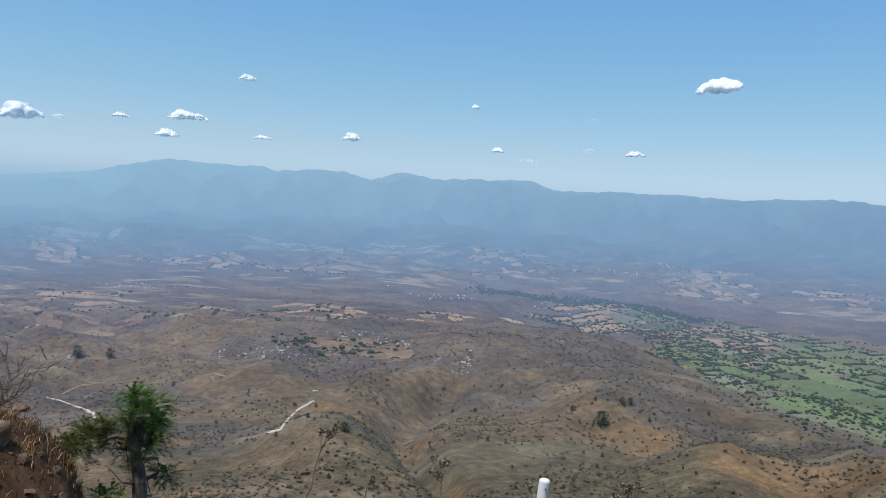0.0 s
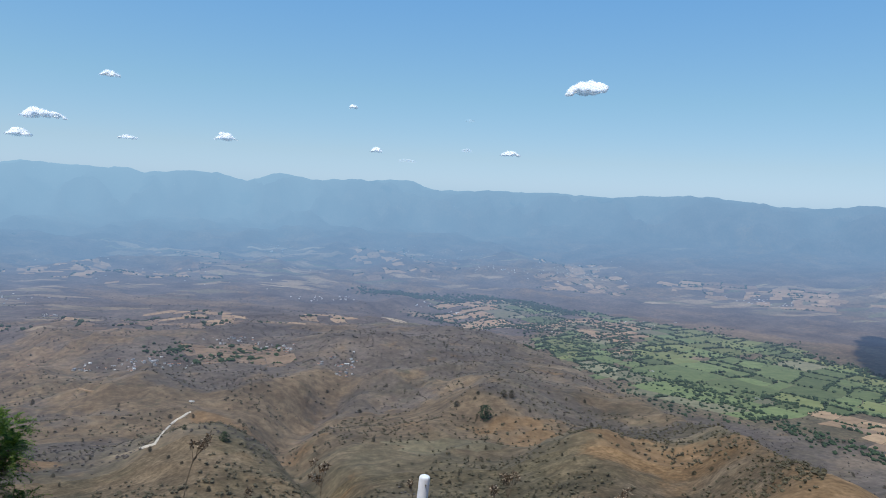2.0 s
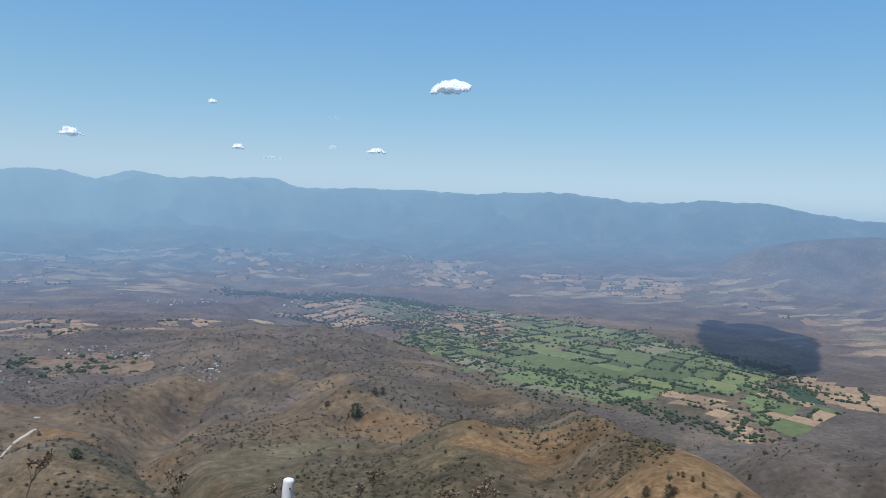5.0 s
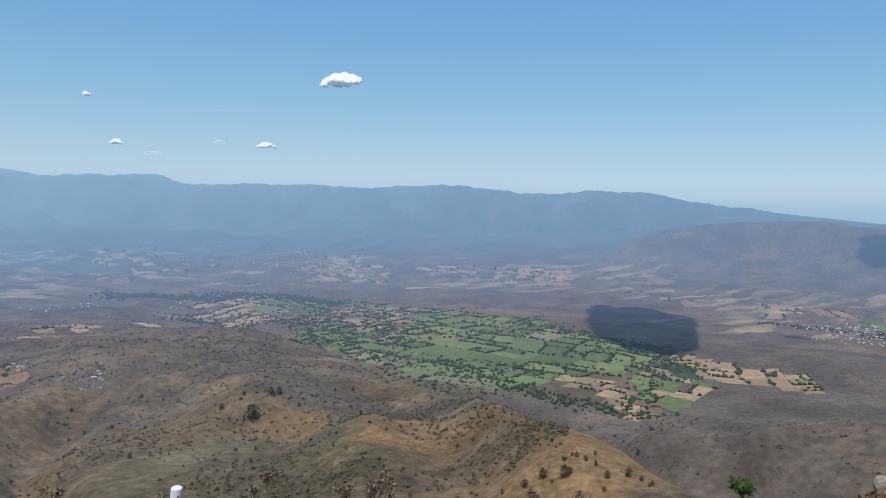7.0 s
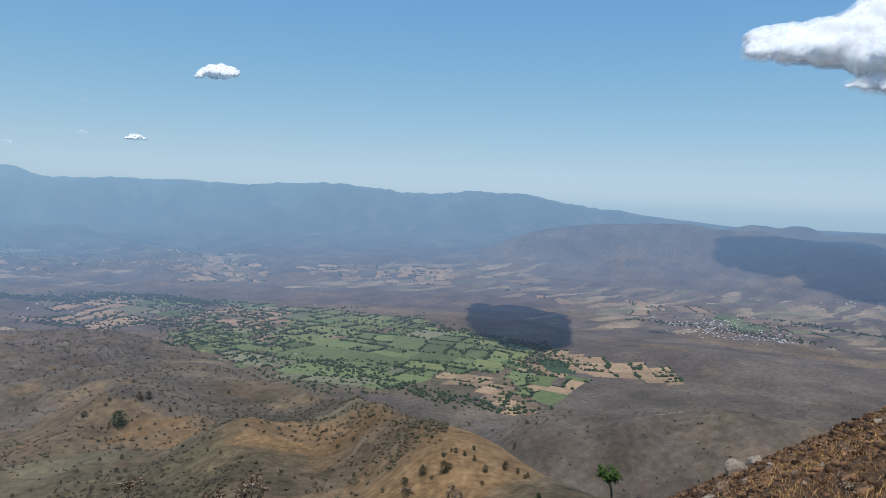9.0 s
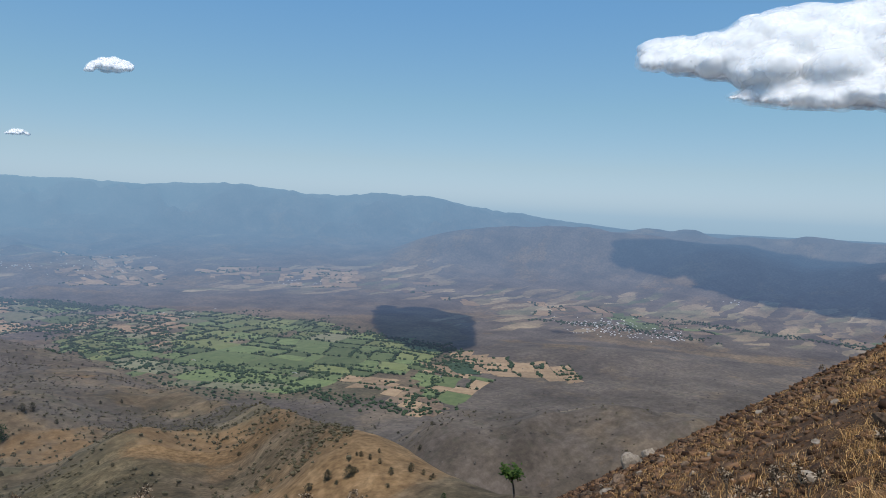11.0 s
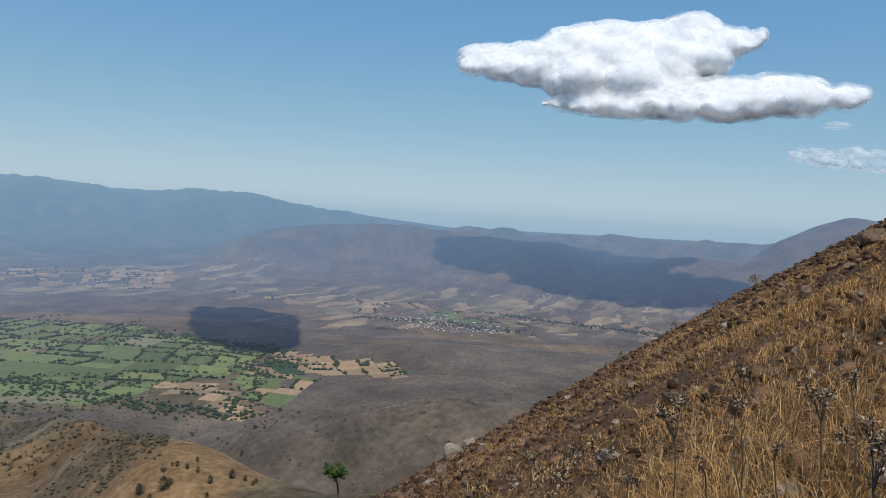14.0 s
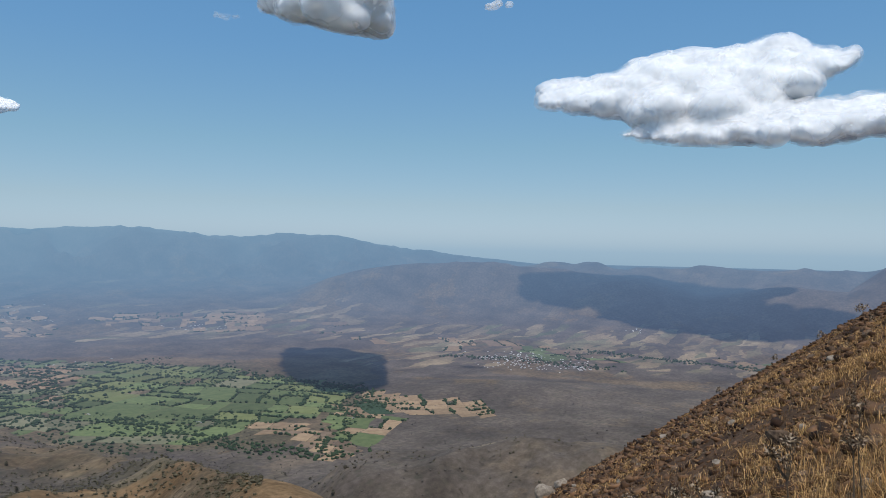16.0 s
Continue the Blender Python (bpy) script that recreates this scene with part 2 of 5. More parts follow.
def vapour_material(name, low, high, grain):
    """Thin torn vapour that lets the sky through unevenly, lit from both sides."""
    m, n, l = mat(name)
    d, t, tr, o = (n.new("ShaderNode" + k) for k in ("BsdfDiffuse", "BsdfTranslucent", "BsdfTransparent", "OutputMaterial"))
    d.inputs[0].default_value = t.inputs[0].default_value = (0.97, 0.97, 0.97, 1)
    both, mx = n.new("ShaderNodeMixShader"), n.new("ShaderNodeMixShader")
    l.new(d.outputs[0], both.inputs[1])
    l.new(t.outputs[0], both.inputs[2])
    pos = n.new("ShaderNodeNewGeometry").outputs["Position"]
    l.new(ramp(n, l, noise_at(n, l, grain, 3, 0.5, pos), [(0.36, low), (0.64, high)]), mx.inputs[0])
    l.new(tr.outputs[0], mx.inputs[1])
    l.new(both.outputs[0], mx.inputs[2])
    l.new(mx.outputs[0], o.inputs[0])
    return m


M_VAPOUR = vapour_material("cloud_vapour", 0.1, 0.38, 0.012)
M_WISP = vapour_material("cloud_wisp", 0.02, 0.4, 0.007)
# leaves, walls, roofs and crops with far=True glow with the painted haze too
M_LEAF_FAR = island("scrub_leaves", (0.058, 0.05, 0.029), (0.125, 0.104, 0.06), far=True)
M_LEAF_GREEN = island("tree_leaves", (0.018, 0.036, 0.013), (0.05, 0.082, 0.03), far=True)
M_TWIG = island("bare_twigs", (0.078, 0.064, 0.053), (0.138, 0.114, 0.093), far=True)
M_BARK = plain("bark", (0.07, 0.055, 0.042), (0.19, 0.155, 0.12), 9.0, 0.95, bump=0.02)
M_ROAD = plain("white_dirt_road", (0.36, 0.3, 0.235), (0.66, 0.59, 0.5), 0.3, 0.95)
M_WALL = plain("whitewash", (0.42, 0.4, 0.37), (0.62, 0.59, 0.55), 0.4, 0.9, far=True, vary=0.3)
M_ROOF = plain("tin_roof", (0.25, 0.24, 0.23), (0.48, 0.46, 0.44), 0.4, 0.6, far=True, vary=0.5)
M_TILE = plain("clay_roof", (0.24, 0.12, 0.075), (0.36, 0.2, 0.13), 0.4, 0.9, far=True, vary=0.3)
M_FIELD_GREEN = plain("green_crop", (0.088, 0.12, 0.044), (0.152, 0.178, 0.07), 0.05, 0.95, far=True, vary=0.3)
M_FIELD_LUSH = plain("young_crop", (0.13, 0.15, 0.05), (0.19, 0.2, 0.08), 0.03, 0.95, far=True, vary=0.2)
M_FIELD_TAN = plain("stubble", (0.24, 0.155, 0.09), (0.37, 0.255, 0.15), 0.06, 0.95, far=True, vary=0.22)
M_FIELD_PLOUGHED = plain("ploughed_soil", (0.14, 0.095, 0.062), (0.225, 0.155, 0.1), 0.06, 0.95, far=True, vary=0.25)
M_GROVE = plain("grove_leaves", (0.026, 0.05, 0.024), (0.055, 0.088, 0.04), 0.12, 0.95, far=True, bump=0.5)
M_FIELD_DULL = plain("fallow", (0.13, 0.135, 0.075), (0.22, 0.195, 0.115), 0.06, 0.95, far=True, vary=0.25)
M_GRASS = island("dry_grass_blades", (0.06, 0.03, 0.011), (0.97, 0.64, 0.28), 0.7, translucent=0.3, mid=(0.43, 0.232, 0.088))
M_RUSSET = island("dead_tufts", (0.018, 0.009, 0.005), (0.19, 0.098, 0.042), 0.85, translucent=0.2)
M_GRAVEL = island("loose_stones", (0.018, 0.009, 0.006), (0.25, 0.135, 0.072), 0.95)
M_ROCK = plain("weathered_rock", (0.045, 0.029, 0.02), (0.25, 0.165, 0.108), 5.0, 0.95, bump=0.05, vary=0.25)
M_PALE_ROCK = plain("pale_rock", (0.15, 0.118, 0.09), (0.4, 0.335, 0.265), 4.0, 0.95, bump=0.04, vary=0.1)
M_STEM = plain("dry_stem", (0.06, 0.045, 0.032), (0.17, 0.13, 0.09), 30.0, 0.9)
M_HEAD = island("dried_flower_heads", (0.03, 0.019, 0.012), (0.56, 0.45, 0.33), 0.9, mid=(0.19, 0.13, 0.082))
M_POST = plain("white_plastic", (0.72, 0.73, 0.75), (0.84, 0.84, 0.85), 14.0, 0.35)
M_LEAF_NEAR = island("fresh_green_leaves", (0.022, 0.055, 0.007), (0.13, 0.21, 0.033), 0.6, translucent=0.35)
M_LEAF_DARK = island("dark_fresh_leaves", (0.02, 0.05, 0.008), (0.09, 0.15, 0.03), 0.6, translucent=0.3)
M_LEAF_DULL = island("dull_leaves", (0.035, 0.048, 0.012), (0.15, 0.155, 0.042), 0.7, translucent=0.3)


# ---- the shape of the land ----
def lattice(ix, iy, seed):
    h = (ix.astype(np.int64) * 374761393 + iy.astype(np.int64) * 668265263 + seed * 982451653) & 0xFFFFFFFF
    h = ((h ^ (h >> 13)) * 1274126177) & 0xFFFFFFFF
    return ((h ^ (h >> 16)) & 0xFFFF) / 65535.0


def vnoise(x, y, seed=0):
    ix, iy = np.floor(x), np.floor(y)
    fx, fy = x - ix, y - iy
    fx, fy = fx * fx * fx * (fx * (fx * 6 - 15) + 10), fy * fy * fy * (fy * (fy * 6 - 15) + 10)
    ix, iy = ix.astype(np.int64), iy.astype(np.int64)
    a, b, c, d = lattice(ix, iy, seed), lattice(ix + 1, iy, seed), lattice(ix, iy + 1, seed), lattice(ix + 1, iy + 1, seed)
    return (a + (b - a) * fx) * (1 - fy) + (c + (d - c) * fx) * fy


def fbm(x, y, size, octaves=4, seed=0, ridged=False):
    """Noise about 0, roughly within -1 to 1; size is the metres of its largest features."""
    total, amp, norm = 0.0, 1.0, 0.0
    x, y = x * 0.8 - y * 0.6, x * 0.6 + y * 0.8
    for o in range(octaves):
        v = vnoise(x / size + 17.3 * o, y / size - 9.1 * o, seed + o) * 2 - 1
        total, norm = total + amp * (1 - 2 * np.abs(v) if ridged else v), norm + amp
        amp, size = amp * 0.5, size * 0.5
        x, y = x * 0.8 - y * 0.6, x * 0.6 + y * 0.8
    return total / norm


def smooth(a, b, v):
    t = np.clip((v - a) / (b - a), 0, 1)
    return t * t * (3 - 2 * t)


def curve(v, *pairs):
    return np.interp(v, pairs[0::2], pairs[1::2])


def soft_curve(v, width, *pairs):
    """The same with its corners rounded over that width."""
    return sum(curve(v + k * width, *pairs) for k in (-1, -0.6, -0.2, 0.2, 0.6, 1)) / 6


def bump(az, r, az0, r0, daz, dr):
    return np.exp(-((az - az0) / daz) ** 2 - ((r - r0) / dr) ** 2)


def deg_tan(e):
    return np.tan(np.radians(e))


def skyline(az):
    """Degrees over the horizon of the farthest range."""
    e = curve(az, -60, -0.9, -32, -0.5, -26, 0.2, -23, 0.9, -20.8, 1.4, -18, 1.3, -13.9, 1.3, -13, 1.0, -11, 1.3, -8, 1.3, -6, 0.8, -3.5, 1.5, -0.9, 1.1, 0.4, 1.3,
              3.5, 1.3, 4.8, 1.5, 6.3, 1.5, 8.4, 0.8, 13, 0.9, 17.5, 1.0, 22, 0.85, 26.6, 1.2, 29.7, 1.1, 33.3, 0.75, 37, 0.65, 38.8, 0.95, 43.4, 0.9,
              46.8, 0.25, 50, -0.1, 54.9, -0.6, 58.8, -0.95, 95, -0.9)
    return e + (0.12 * fbm(az * 1.0, az * 0.0, 1.6, 4, 5) + 0.09 * fbm(az * 1.0, az * 0.0, 0.9, 3, 9, True)) * smooth(-0.8, -0.3, e)


def near_slope(x, y, r):
    """A ledge for the camera on a steep stony slope, which rounds off downhill; a rocky spur stands to its left."""
    az = np.degrees(np.arctan2(x, y))
    slope = -3.5 - 0.683 * y + 0.136 * x - 0.00056 * np.minimum(r, 220) ** 2
    spur = soft_curve(az, 0.8, -80, 0, -50, 10, -38, 11.0, -31.2, 11.0, -29.2, 10.8, -27.5, 10.5, -25.9, 10.0, -24.3, 8.0, -22, 3.5, -18, 0)
    slope = slope + spur * np.exp(-((r - 16) / 6.5) ** 2)
    slope = slope + 0.9 * fbm(x, y, 16.0, 3, 22) * smooth(8, 30, r)
    w = smooth(5, 10, r)
    return -0.2 * r * (1 - w) + slope * w + 0.14 * fbm(x, y, 1.6, 4, 21)


def far_land(x, y, r, az):
    inner = soft_curve(r, 40, 0, 0, 150, -105, 300, -158, 500, -207, 700, -240, 1000, -268, 1300, -295, 1700, -318, 2500, -350, 2900, -352)
    crest_r = soft_curve(az, 4, -45, 2600, -5, 2000, 2.7, 1800, 8.8, 1700, 14.6, 1500, 18.3, 1350, 25, 1000, 31, 700, 36, 450, 42, 360, 50, 300, 60, 220, 80, 150)
    crest_z = soft_curve(az, 4, -45, -352, -5, -330, 2.7, -322, 8.8, -297, 14.6, -285, 18.3, -304, 25, -276, 31, -204, 36, -134, 42, -123, 50, -119, 60, -110, 80, -90)
    at_crest = np.interp(crest_r, [300, 500, 700, 1000, 1300, 1700, 2500], [-158, -207, -240, -268, -295, -318, -350])
    up = inner + (crest_z - at_crest) * smooth(0.45, 1.0, r / crest_r)
    floor = curve(r, 0, -400, 2900, -400, 3300, -376, 3600, -330, 3900, -278, 4300, -200, 4600, -150, 5000, -120)
    left = smooth(12, -4, az)
    plain_z = floor * (1 - left) + left * np.maximum(floor, curve(r, 0, -352, 2900, -352, 3300, -345, 3600, -320, 3900, -275, 4300, -200, 4600, -150, 5000, -120))
    fall = smooth(1.0, 1.0 + 260 / crest_r + 0.25, r / crest_r)
    z = up * (1 - fall) + plain_z * fall
    # a grey wooded spur across the valley's near side
    spur_z = curve(az, 30, -400, 40, -322, 47, -285, 55.7, -279, 65, -262, 80, -250)
    spur = smooth(36, 46, az) * np.exp(-((r - 1000) / 190) ** 2)
    z = z + np.maximum(spur_z - z, 0) * spur
    # a low wooded swell before the large village
    z = z + 24 * bump(az, r, 57, 2080, 8.5, 170) + 14 * bump(az, r, 66, 1750, 6, 160)
    # knolls, ribs and a ravine on the near hills
    z = z + 36 * bump(az, r, -8.5, 650, 5.0, 110) + 9 * bump(az, r, -3.5, 520, 5, 90) + 20 * bump(az, r, -17.5, 420, 7.5, 95) + 30 * bump(az, r, -27, 640, 4.5, 90)
    z = z - 30 * np.exp(-((az - 1.5 - 4 * np.sin(r / 170)) / 2.2) ** 2) * smooth(420, 600, r) * (1 - smooth(1000, 1300, r))
    z = z + 34 * bump(az, r, 3.5, 1380, 4.5, 130) + 26 * bump(az, r, -13, 1080, 4, 120) + 24 * bump(az, r, 14, 900, 4, 110) + 20 * bump(az, r, 21, 650, 3.5, 80)
    # the bare knoll of dry grass
    z = z + 26 * bump(az, r, 33.5, 330, 5.5, 75)
    # the broad shoulder that leads to it
    z = z + 8 * bump(az, r, 24, 390, 7.5, 110) + 26 * bump(az, r, 24, 590, 6.5, 130)
    # relief: gullies on the hills, low swells on the plain
    hilly = 1 - fall * smooth(15, 24, az) * (1 - spur)
    amp = np.clip(r * 0.034, 2, 44) * (0.12 + 0.88 * hilly) * (1 - 0.55 * np.exp(-((r / crest_r - 1) / 0.25) ** 2)) * smooth(150, 330, r) * (1 - 0.5 * smooth(1700, 2400, r) * (1 - smooth(3500, 4000, r)))
    amp = amp * (1 - 0.9 * bump(az, r, -6.5, 1340, 5.5, 230))
    z = z + amp * (fbm(x, y, 260, 4, 31, True) - 0.28) * 0.58 + amp * 0.55 * (fbm(x, y, 560, 3, 35, True) - 0.25) + amp * 0.5 * fbm(x, y, 600, 3, 41)
    z = z + np.clip(r * 0.007, 0, 7) * hilly * smooth(200, 330, r) * (1 - smooth(1500, 2500, r)) * (fbm(x, y, 85, 4, 36, True) - 0.25)
    z = z + (40 - 30 * smooth(18, 28, az)) * smooth(2900, 3500, r) * (1 - smooth(4200, 4600, r)) * fbm(x, y, 420, 5, 51, True)
    # hills in the distance
    ridge = soft_curve(az, 1.0, 38, -4.5, 42, -2.6, 45, -1.7, 49, -1.12, 51, -1.0, 57, -1.12, 60, -1.25, 66, -2.0, 70, -3.5)
    z = z + np.maximum(4050 * deg_tan(ridge) - z, 0) * np.exp(-((r - 4050) / 190) ** 2) * smooth(37, 43, az)
    for az0, r0, daz, dr, el in ((66, 4000, 4.5, 260, -2.1), (78, 3950, 6, 300, -2.2)):
        z = z + np.maximum(r0 * deg_tan(el) - z, 0) * bump(az, r, az0, r0, daz, dr)
    chain = soft_curve(az, 0.3, 55, -2.2, 58, -1.3, 60.4, -0.85, 61.6, -1.02, 63.2, -0.84, 65.5, -1.2, 69, -1.1, 71, -0.84, 73, -1.05, 76.5, -1.1, 78.2, -0.78, 79.5, -1.05, 84, -0.9, 100, -0.9)
    chain = chain + 0.1 * fbm(az * 1.0, az * 0 + r / 150, 1.6, 4, 65)
    z = z + np.maximum(4350 * deg_tan(chain) - z, 0) * np.exp(-((r - 4350) / 190) ** 2) * smooth(54, 58, az)
    peak = np.maximum(4100 * deg_tan(soft_curve(az, 0.6, 80, -3, 82.6, -0.7, 85, 0.55, 87, 1.2, 89, 1.05, 94, 0.5)) - z, 0) * (az > 78)
    z = z + peak * np.exp(-((r - 4100) / 330) ** 2)
    z = z + 18 * fbm(x, y, 300, 3, 67, True) * smooth(46, 54, az) * smooth(3750, 4000, r) * (1 - smooth(4450, 4600, r))
    # the far range
    top = 4860 * deg_tan(skyline(az))
    wall = smooth(4380, 4860, r + 130 * fbm(x, y, 240, 3, 61, True) * (r < 4780))
    return z + (top - z) * wall


def height(x, y):
    x, y = np.asarray(x, float), np.asarray(y, float)
    r, az = np.hypot(x, y), np.degrees(np.arctan2(x, y))
    off = np.abs((az - 30 + 180) % 360 - 180)
    behind = smooth(72, 112, off)
    uphill = np.minimum(0.4 * r, 160 + 0 * r) * (1 - smooth(900, 3000, r)) - 150 * smooth(900, 3000, r)
    far = far_land(x, y, r, az) * (1 - behind) + uphill * behind
    w = smooth(130, 270, r)
    return near_slope(x, y, r) * (1 - w) + far * w


def cover_of(x, y, z):
    """Land cover: shares of leafless woods, of green scrub and of stony soil; the rest is dry grass."""
    r, az = np.hypot(x, y), np.degrees(np.arctan2(x, y))
    w = smooth(700, 1500, r)
    big, small = fbm(x, y, 330, 5, 71) * w + fbm(x, y, 150, 5, 72) * (1 - w), fbm(x, y, 60, 4, 81)
    gully = fbm(x, y, 260, 5, 31, True)
    far_share = 0.14 * smooth(32, 20, az) + curve(r, 0, -0.25, 400, -0.22, 900, -0.06, 1600, 0.22, 2600, 0.34, 3600, 0.3, 4400, 0.5)
    knoll = bump(az, r, 36, 340, 9, 150)
    valley = smooth(20, 30, az) * smooth(700, 1000, r)
    spur = smooth(38, 44, az) * smooth(500, 800, r) * (1 - smooth(1500, 1900, r))
    woods = np.clip(0.5 + 1.25 * big + 0.25 * small - 0.3 * gully + far_share - 0.6 * knoll - 0.45 * bump(az, r, -9, 700, 4, 120) + 0.2 * valley + 0.6 * spur, 0, 1)
    floor = smooth(15, 19, az) * (1 - smooth(44, 48, az)) * smooth(1430, 1600, r) * (1 - smooth(2500, 2800, r))
    woods = np.clip(woods - 0.8 * floor, 0, 1)
    basin = bump(az, r, 15, 560, 20, 190) * 0.25 + 0.5 * floor
    green = np.clip(0.24 + 0.12 * smooth(1000, 700, r) + 0.5 * fbm(x, y, 240, 4, 91) + basin - 0.5 * spur - 0.3 * knoll - 0.3 * smooth(1500, 2500, r), 0, 0.75)
    soil = (1 - smooth(130, 260, r)) * 0.95
    # past the near hills the same share stands for farmland
    band_a = smooth(23, 30, az) * (1 - smooth(42, 48, az)) * smooth(3050, 3250, r) * (1 - smooth(3650, 3850, r))
    band_b = smooth(42, 48, az) * (1 - smooth(76, 84, az)) * smooth(2450, 2700, r) * (1 - smooth(3300, 3550, r))
    band_c = (1 - smooth(18, 26, az)) * smooth(1500, 2200, r) * (1 - smooth(3700, 4000, r))
    farms = np.clip(0.5 * band_a + 0.5 * band_b + 0.04 * band_c + 0.8 * fbm(x, y, 500, 4, 161) * np.maximum(band_c, np.maximum(band_a, band_b)), 0, 0.9)
    soil = np.where(r > 880, farms, soil)
    bare = np.clip(0.12 + 0.16 * smooth(900, 600, r) + 0.8 * knoll + 0.3 * bump(az, r, -9, 700, 4, 120) + 0.75 * fbm(x, y, 120, 4, 101) - 0.25 * smooth(700, 1600, r) - 0.3 * smooth(1600, 2500, r) - 0.6 * spur, 0, 0.95)
    return np.stack([woods, green, soil, bare], -1)


def sheet(name, az_deg, radii, material, inner_fan):
    """A round sheet of land between the first and last radius, closed all round."""
    a, rr = np.meshgrid(np.radians(az_deg), radii)
    x, y = rr * np.sin(a), rr * np.cos(a)
    z = height(x, y)
    na, nr = len(az_deg), len(radii)
    co = np.stack([x, y, z], -1).reshape(-1, 3)
    i, j = np.meshgrid(np.arange(nr - 1), np.arange(na), indexing="ij")
    jn = (j + 1) % na
    quads = np.stack([i * na + j, (i + 1) * na + j, (i + 1) * na + jn, i * na + jn], -1).reshape(-1, 4)
    loops, starts = quads.reshape(-1), np.arange(len(quads)) * 4
    if inner_fan:
        c = len(co)
        co = np.vstack([co, [[0, 0, float(height(0.01, 0.01))]]])
        k = np.arange(na)
        tri = np.stack([np.full(na, c), k, (k + 1) % na], -1)
        starts = np.concatenate([starts, len(loops) + np.arange(na) * 3])
        loops = np.concatenate([loops, tri.reshape(-1)])
    me = bpy.data.meshes.new(name)
    me.vertices.add(len(co))
    me.vertices.foreach_set("co", co.reshape(-1))
    me.loops.add(len(loops))
    me.loops.foreach_set("vertex_index", loops.astype(np.int32))
    me.polygons.add(len(starts))
    me.polygons.foreach_set("loop_start", starts.astype(np.int32))
    me.update(calc_edges=True)
    me.polygons.foreach_set("use_smooth", np.ones(len(starts), bool))
    att = me.attributes.new("cover", "FLOAT_COLOR", "POINT")
    att.data.foreach_set("color", cover_of(co[:, 0], co[:, 1], co[:, 2]).astype(np.float32).reshape(-1))
    me.materials.append(material)
    return new(name, me)


AZ = np.concatenate([np.arange(-50, 102, 0.18), np.arange(102, 308, 4.0)])
RADII = np.concatenate([np.geomspace(0.6, 150, 130)[:-1], np.geomspace(150, 1500, 180)[:-1], np.linspace(1500, 4860, 170)])
SPLIT = int(np.searchsorted(RADII, HAZE_START))
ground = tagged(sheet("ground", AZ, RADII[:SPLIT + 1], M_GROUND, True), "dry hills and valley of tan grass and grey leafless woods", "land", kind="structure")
# starts at 600 m, so the hills there already carry painted haze
backdrop = tagged(sheet("backdrop", AZ, np.append(RADII[SPLIT:], 4880), M_HAZED_LAND, False), "hills, plain and mountain range with blue haze painted in", "land", kind="structure")


def g(x, y):
    return float(height(x, y))


def polar(az, r):
    return r * math.sin(radians(az)), r * math.cos(radians(az))


def part(name, bm, material, parent=None, label=""):
    me = bpy.data.meshes.new(name)
    bm.to_mesh(me)
    bm.free()
    me.materials.append(material)
    ob = new(name, me)
    if parent is not None:
        ob.parent = parent
    if label:
        ob["label"] = label
    return ob


def from_arrays(name, co, faces, material, flat=True):
    """One mesh object from vertices and faces of equal corner count."""
    co, faces = np.asarray(co, float), np.asarray(faces, np.int32)
    me = bpy.data.meshes.new(name)
    me.vertices.add(len(co))
    me.vertices.foreach_set("co", co.reshape(-1))
    me.loops.add(faces.size)
    me.loops.foreach_set("vertex_index", faces.reshape(-1))
    me.polygons.add(len(faces))
    me.polygons.foreach_set("loop_start", (np.arange(len(faces)) * faces.shape[1]).astype(np.int32))
    me.update(calc_edges=True)
    if not flat:
        me.polygons.foreach_set("use_smooth", np.ones(len(faces), bool))
    me.materials.append(material)
    return new(name, me)


RAY = np.concatenate([np.geomspace(1.5, 60, 500), np.geomspace(60, 4850, 2500)])


def along(az, el, start=1.5):
    """The place on the land that lies that way from the lookout: the first where a line of sight past start metres meets it."""
    r = RAY[RAY > start]
    under = height(r * math.sin(radians(az)), r * math.cos(radians(az))) > EYE + (r - ARM) * math.tan(radians(el))
    d = float(r[np.argmax(under)]) if under.any() else 4700.0
    x, y = polar(az, d)
    return Vector((x, y, g(x, y))), d


# ---- clouds ----
def cloud_texture(size):
    t = bpy.data.textures.new("cloud_billows", "CLOUDS")
    t.noise_scale, t.noise_depth = size, 3
    return t


BILLOWS, PUFFS = cloud_texture(80.0), cloud_texture(26.0)
_bm = bmesh.new()
bmesh.ops.create_icosphere(_bm, subdivisions=2, radius=1)
BALL, BALL_FACES = np.array([v.co[:] for v in _bm.verts]), np.array([[v.index for v in f.verts] for f in _bm.faces])
_bm.free()


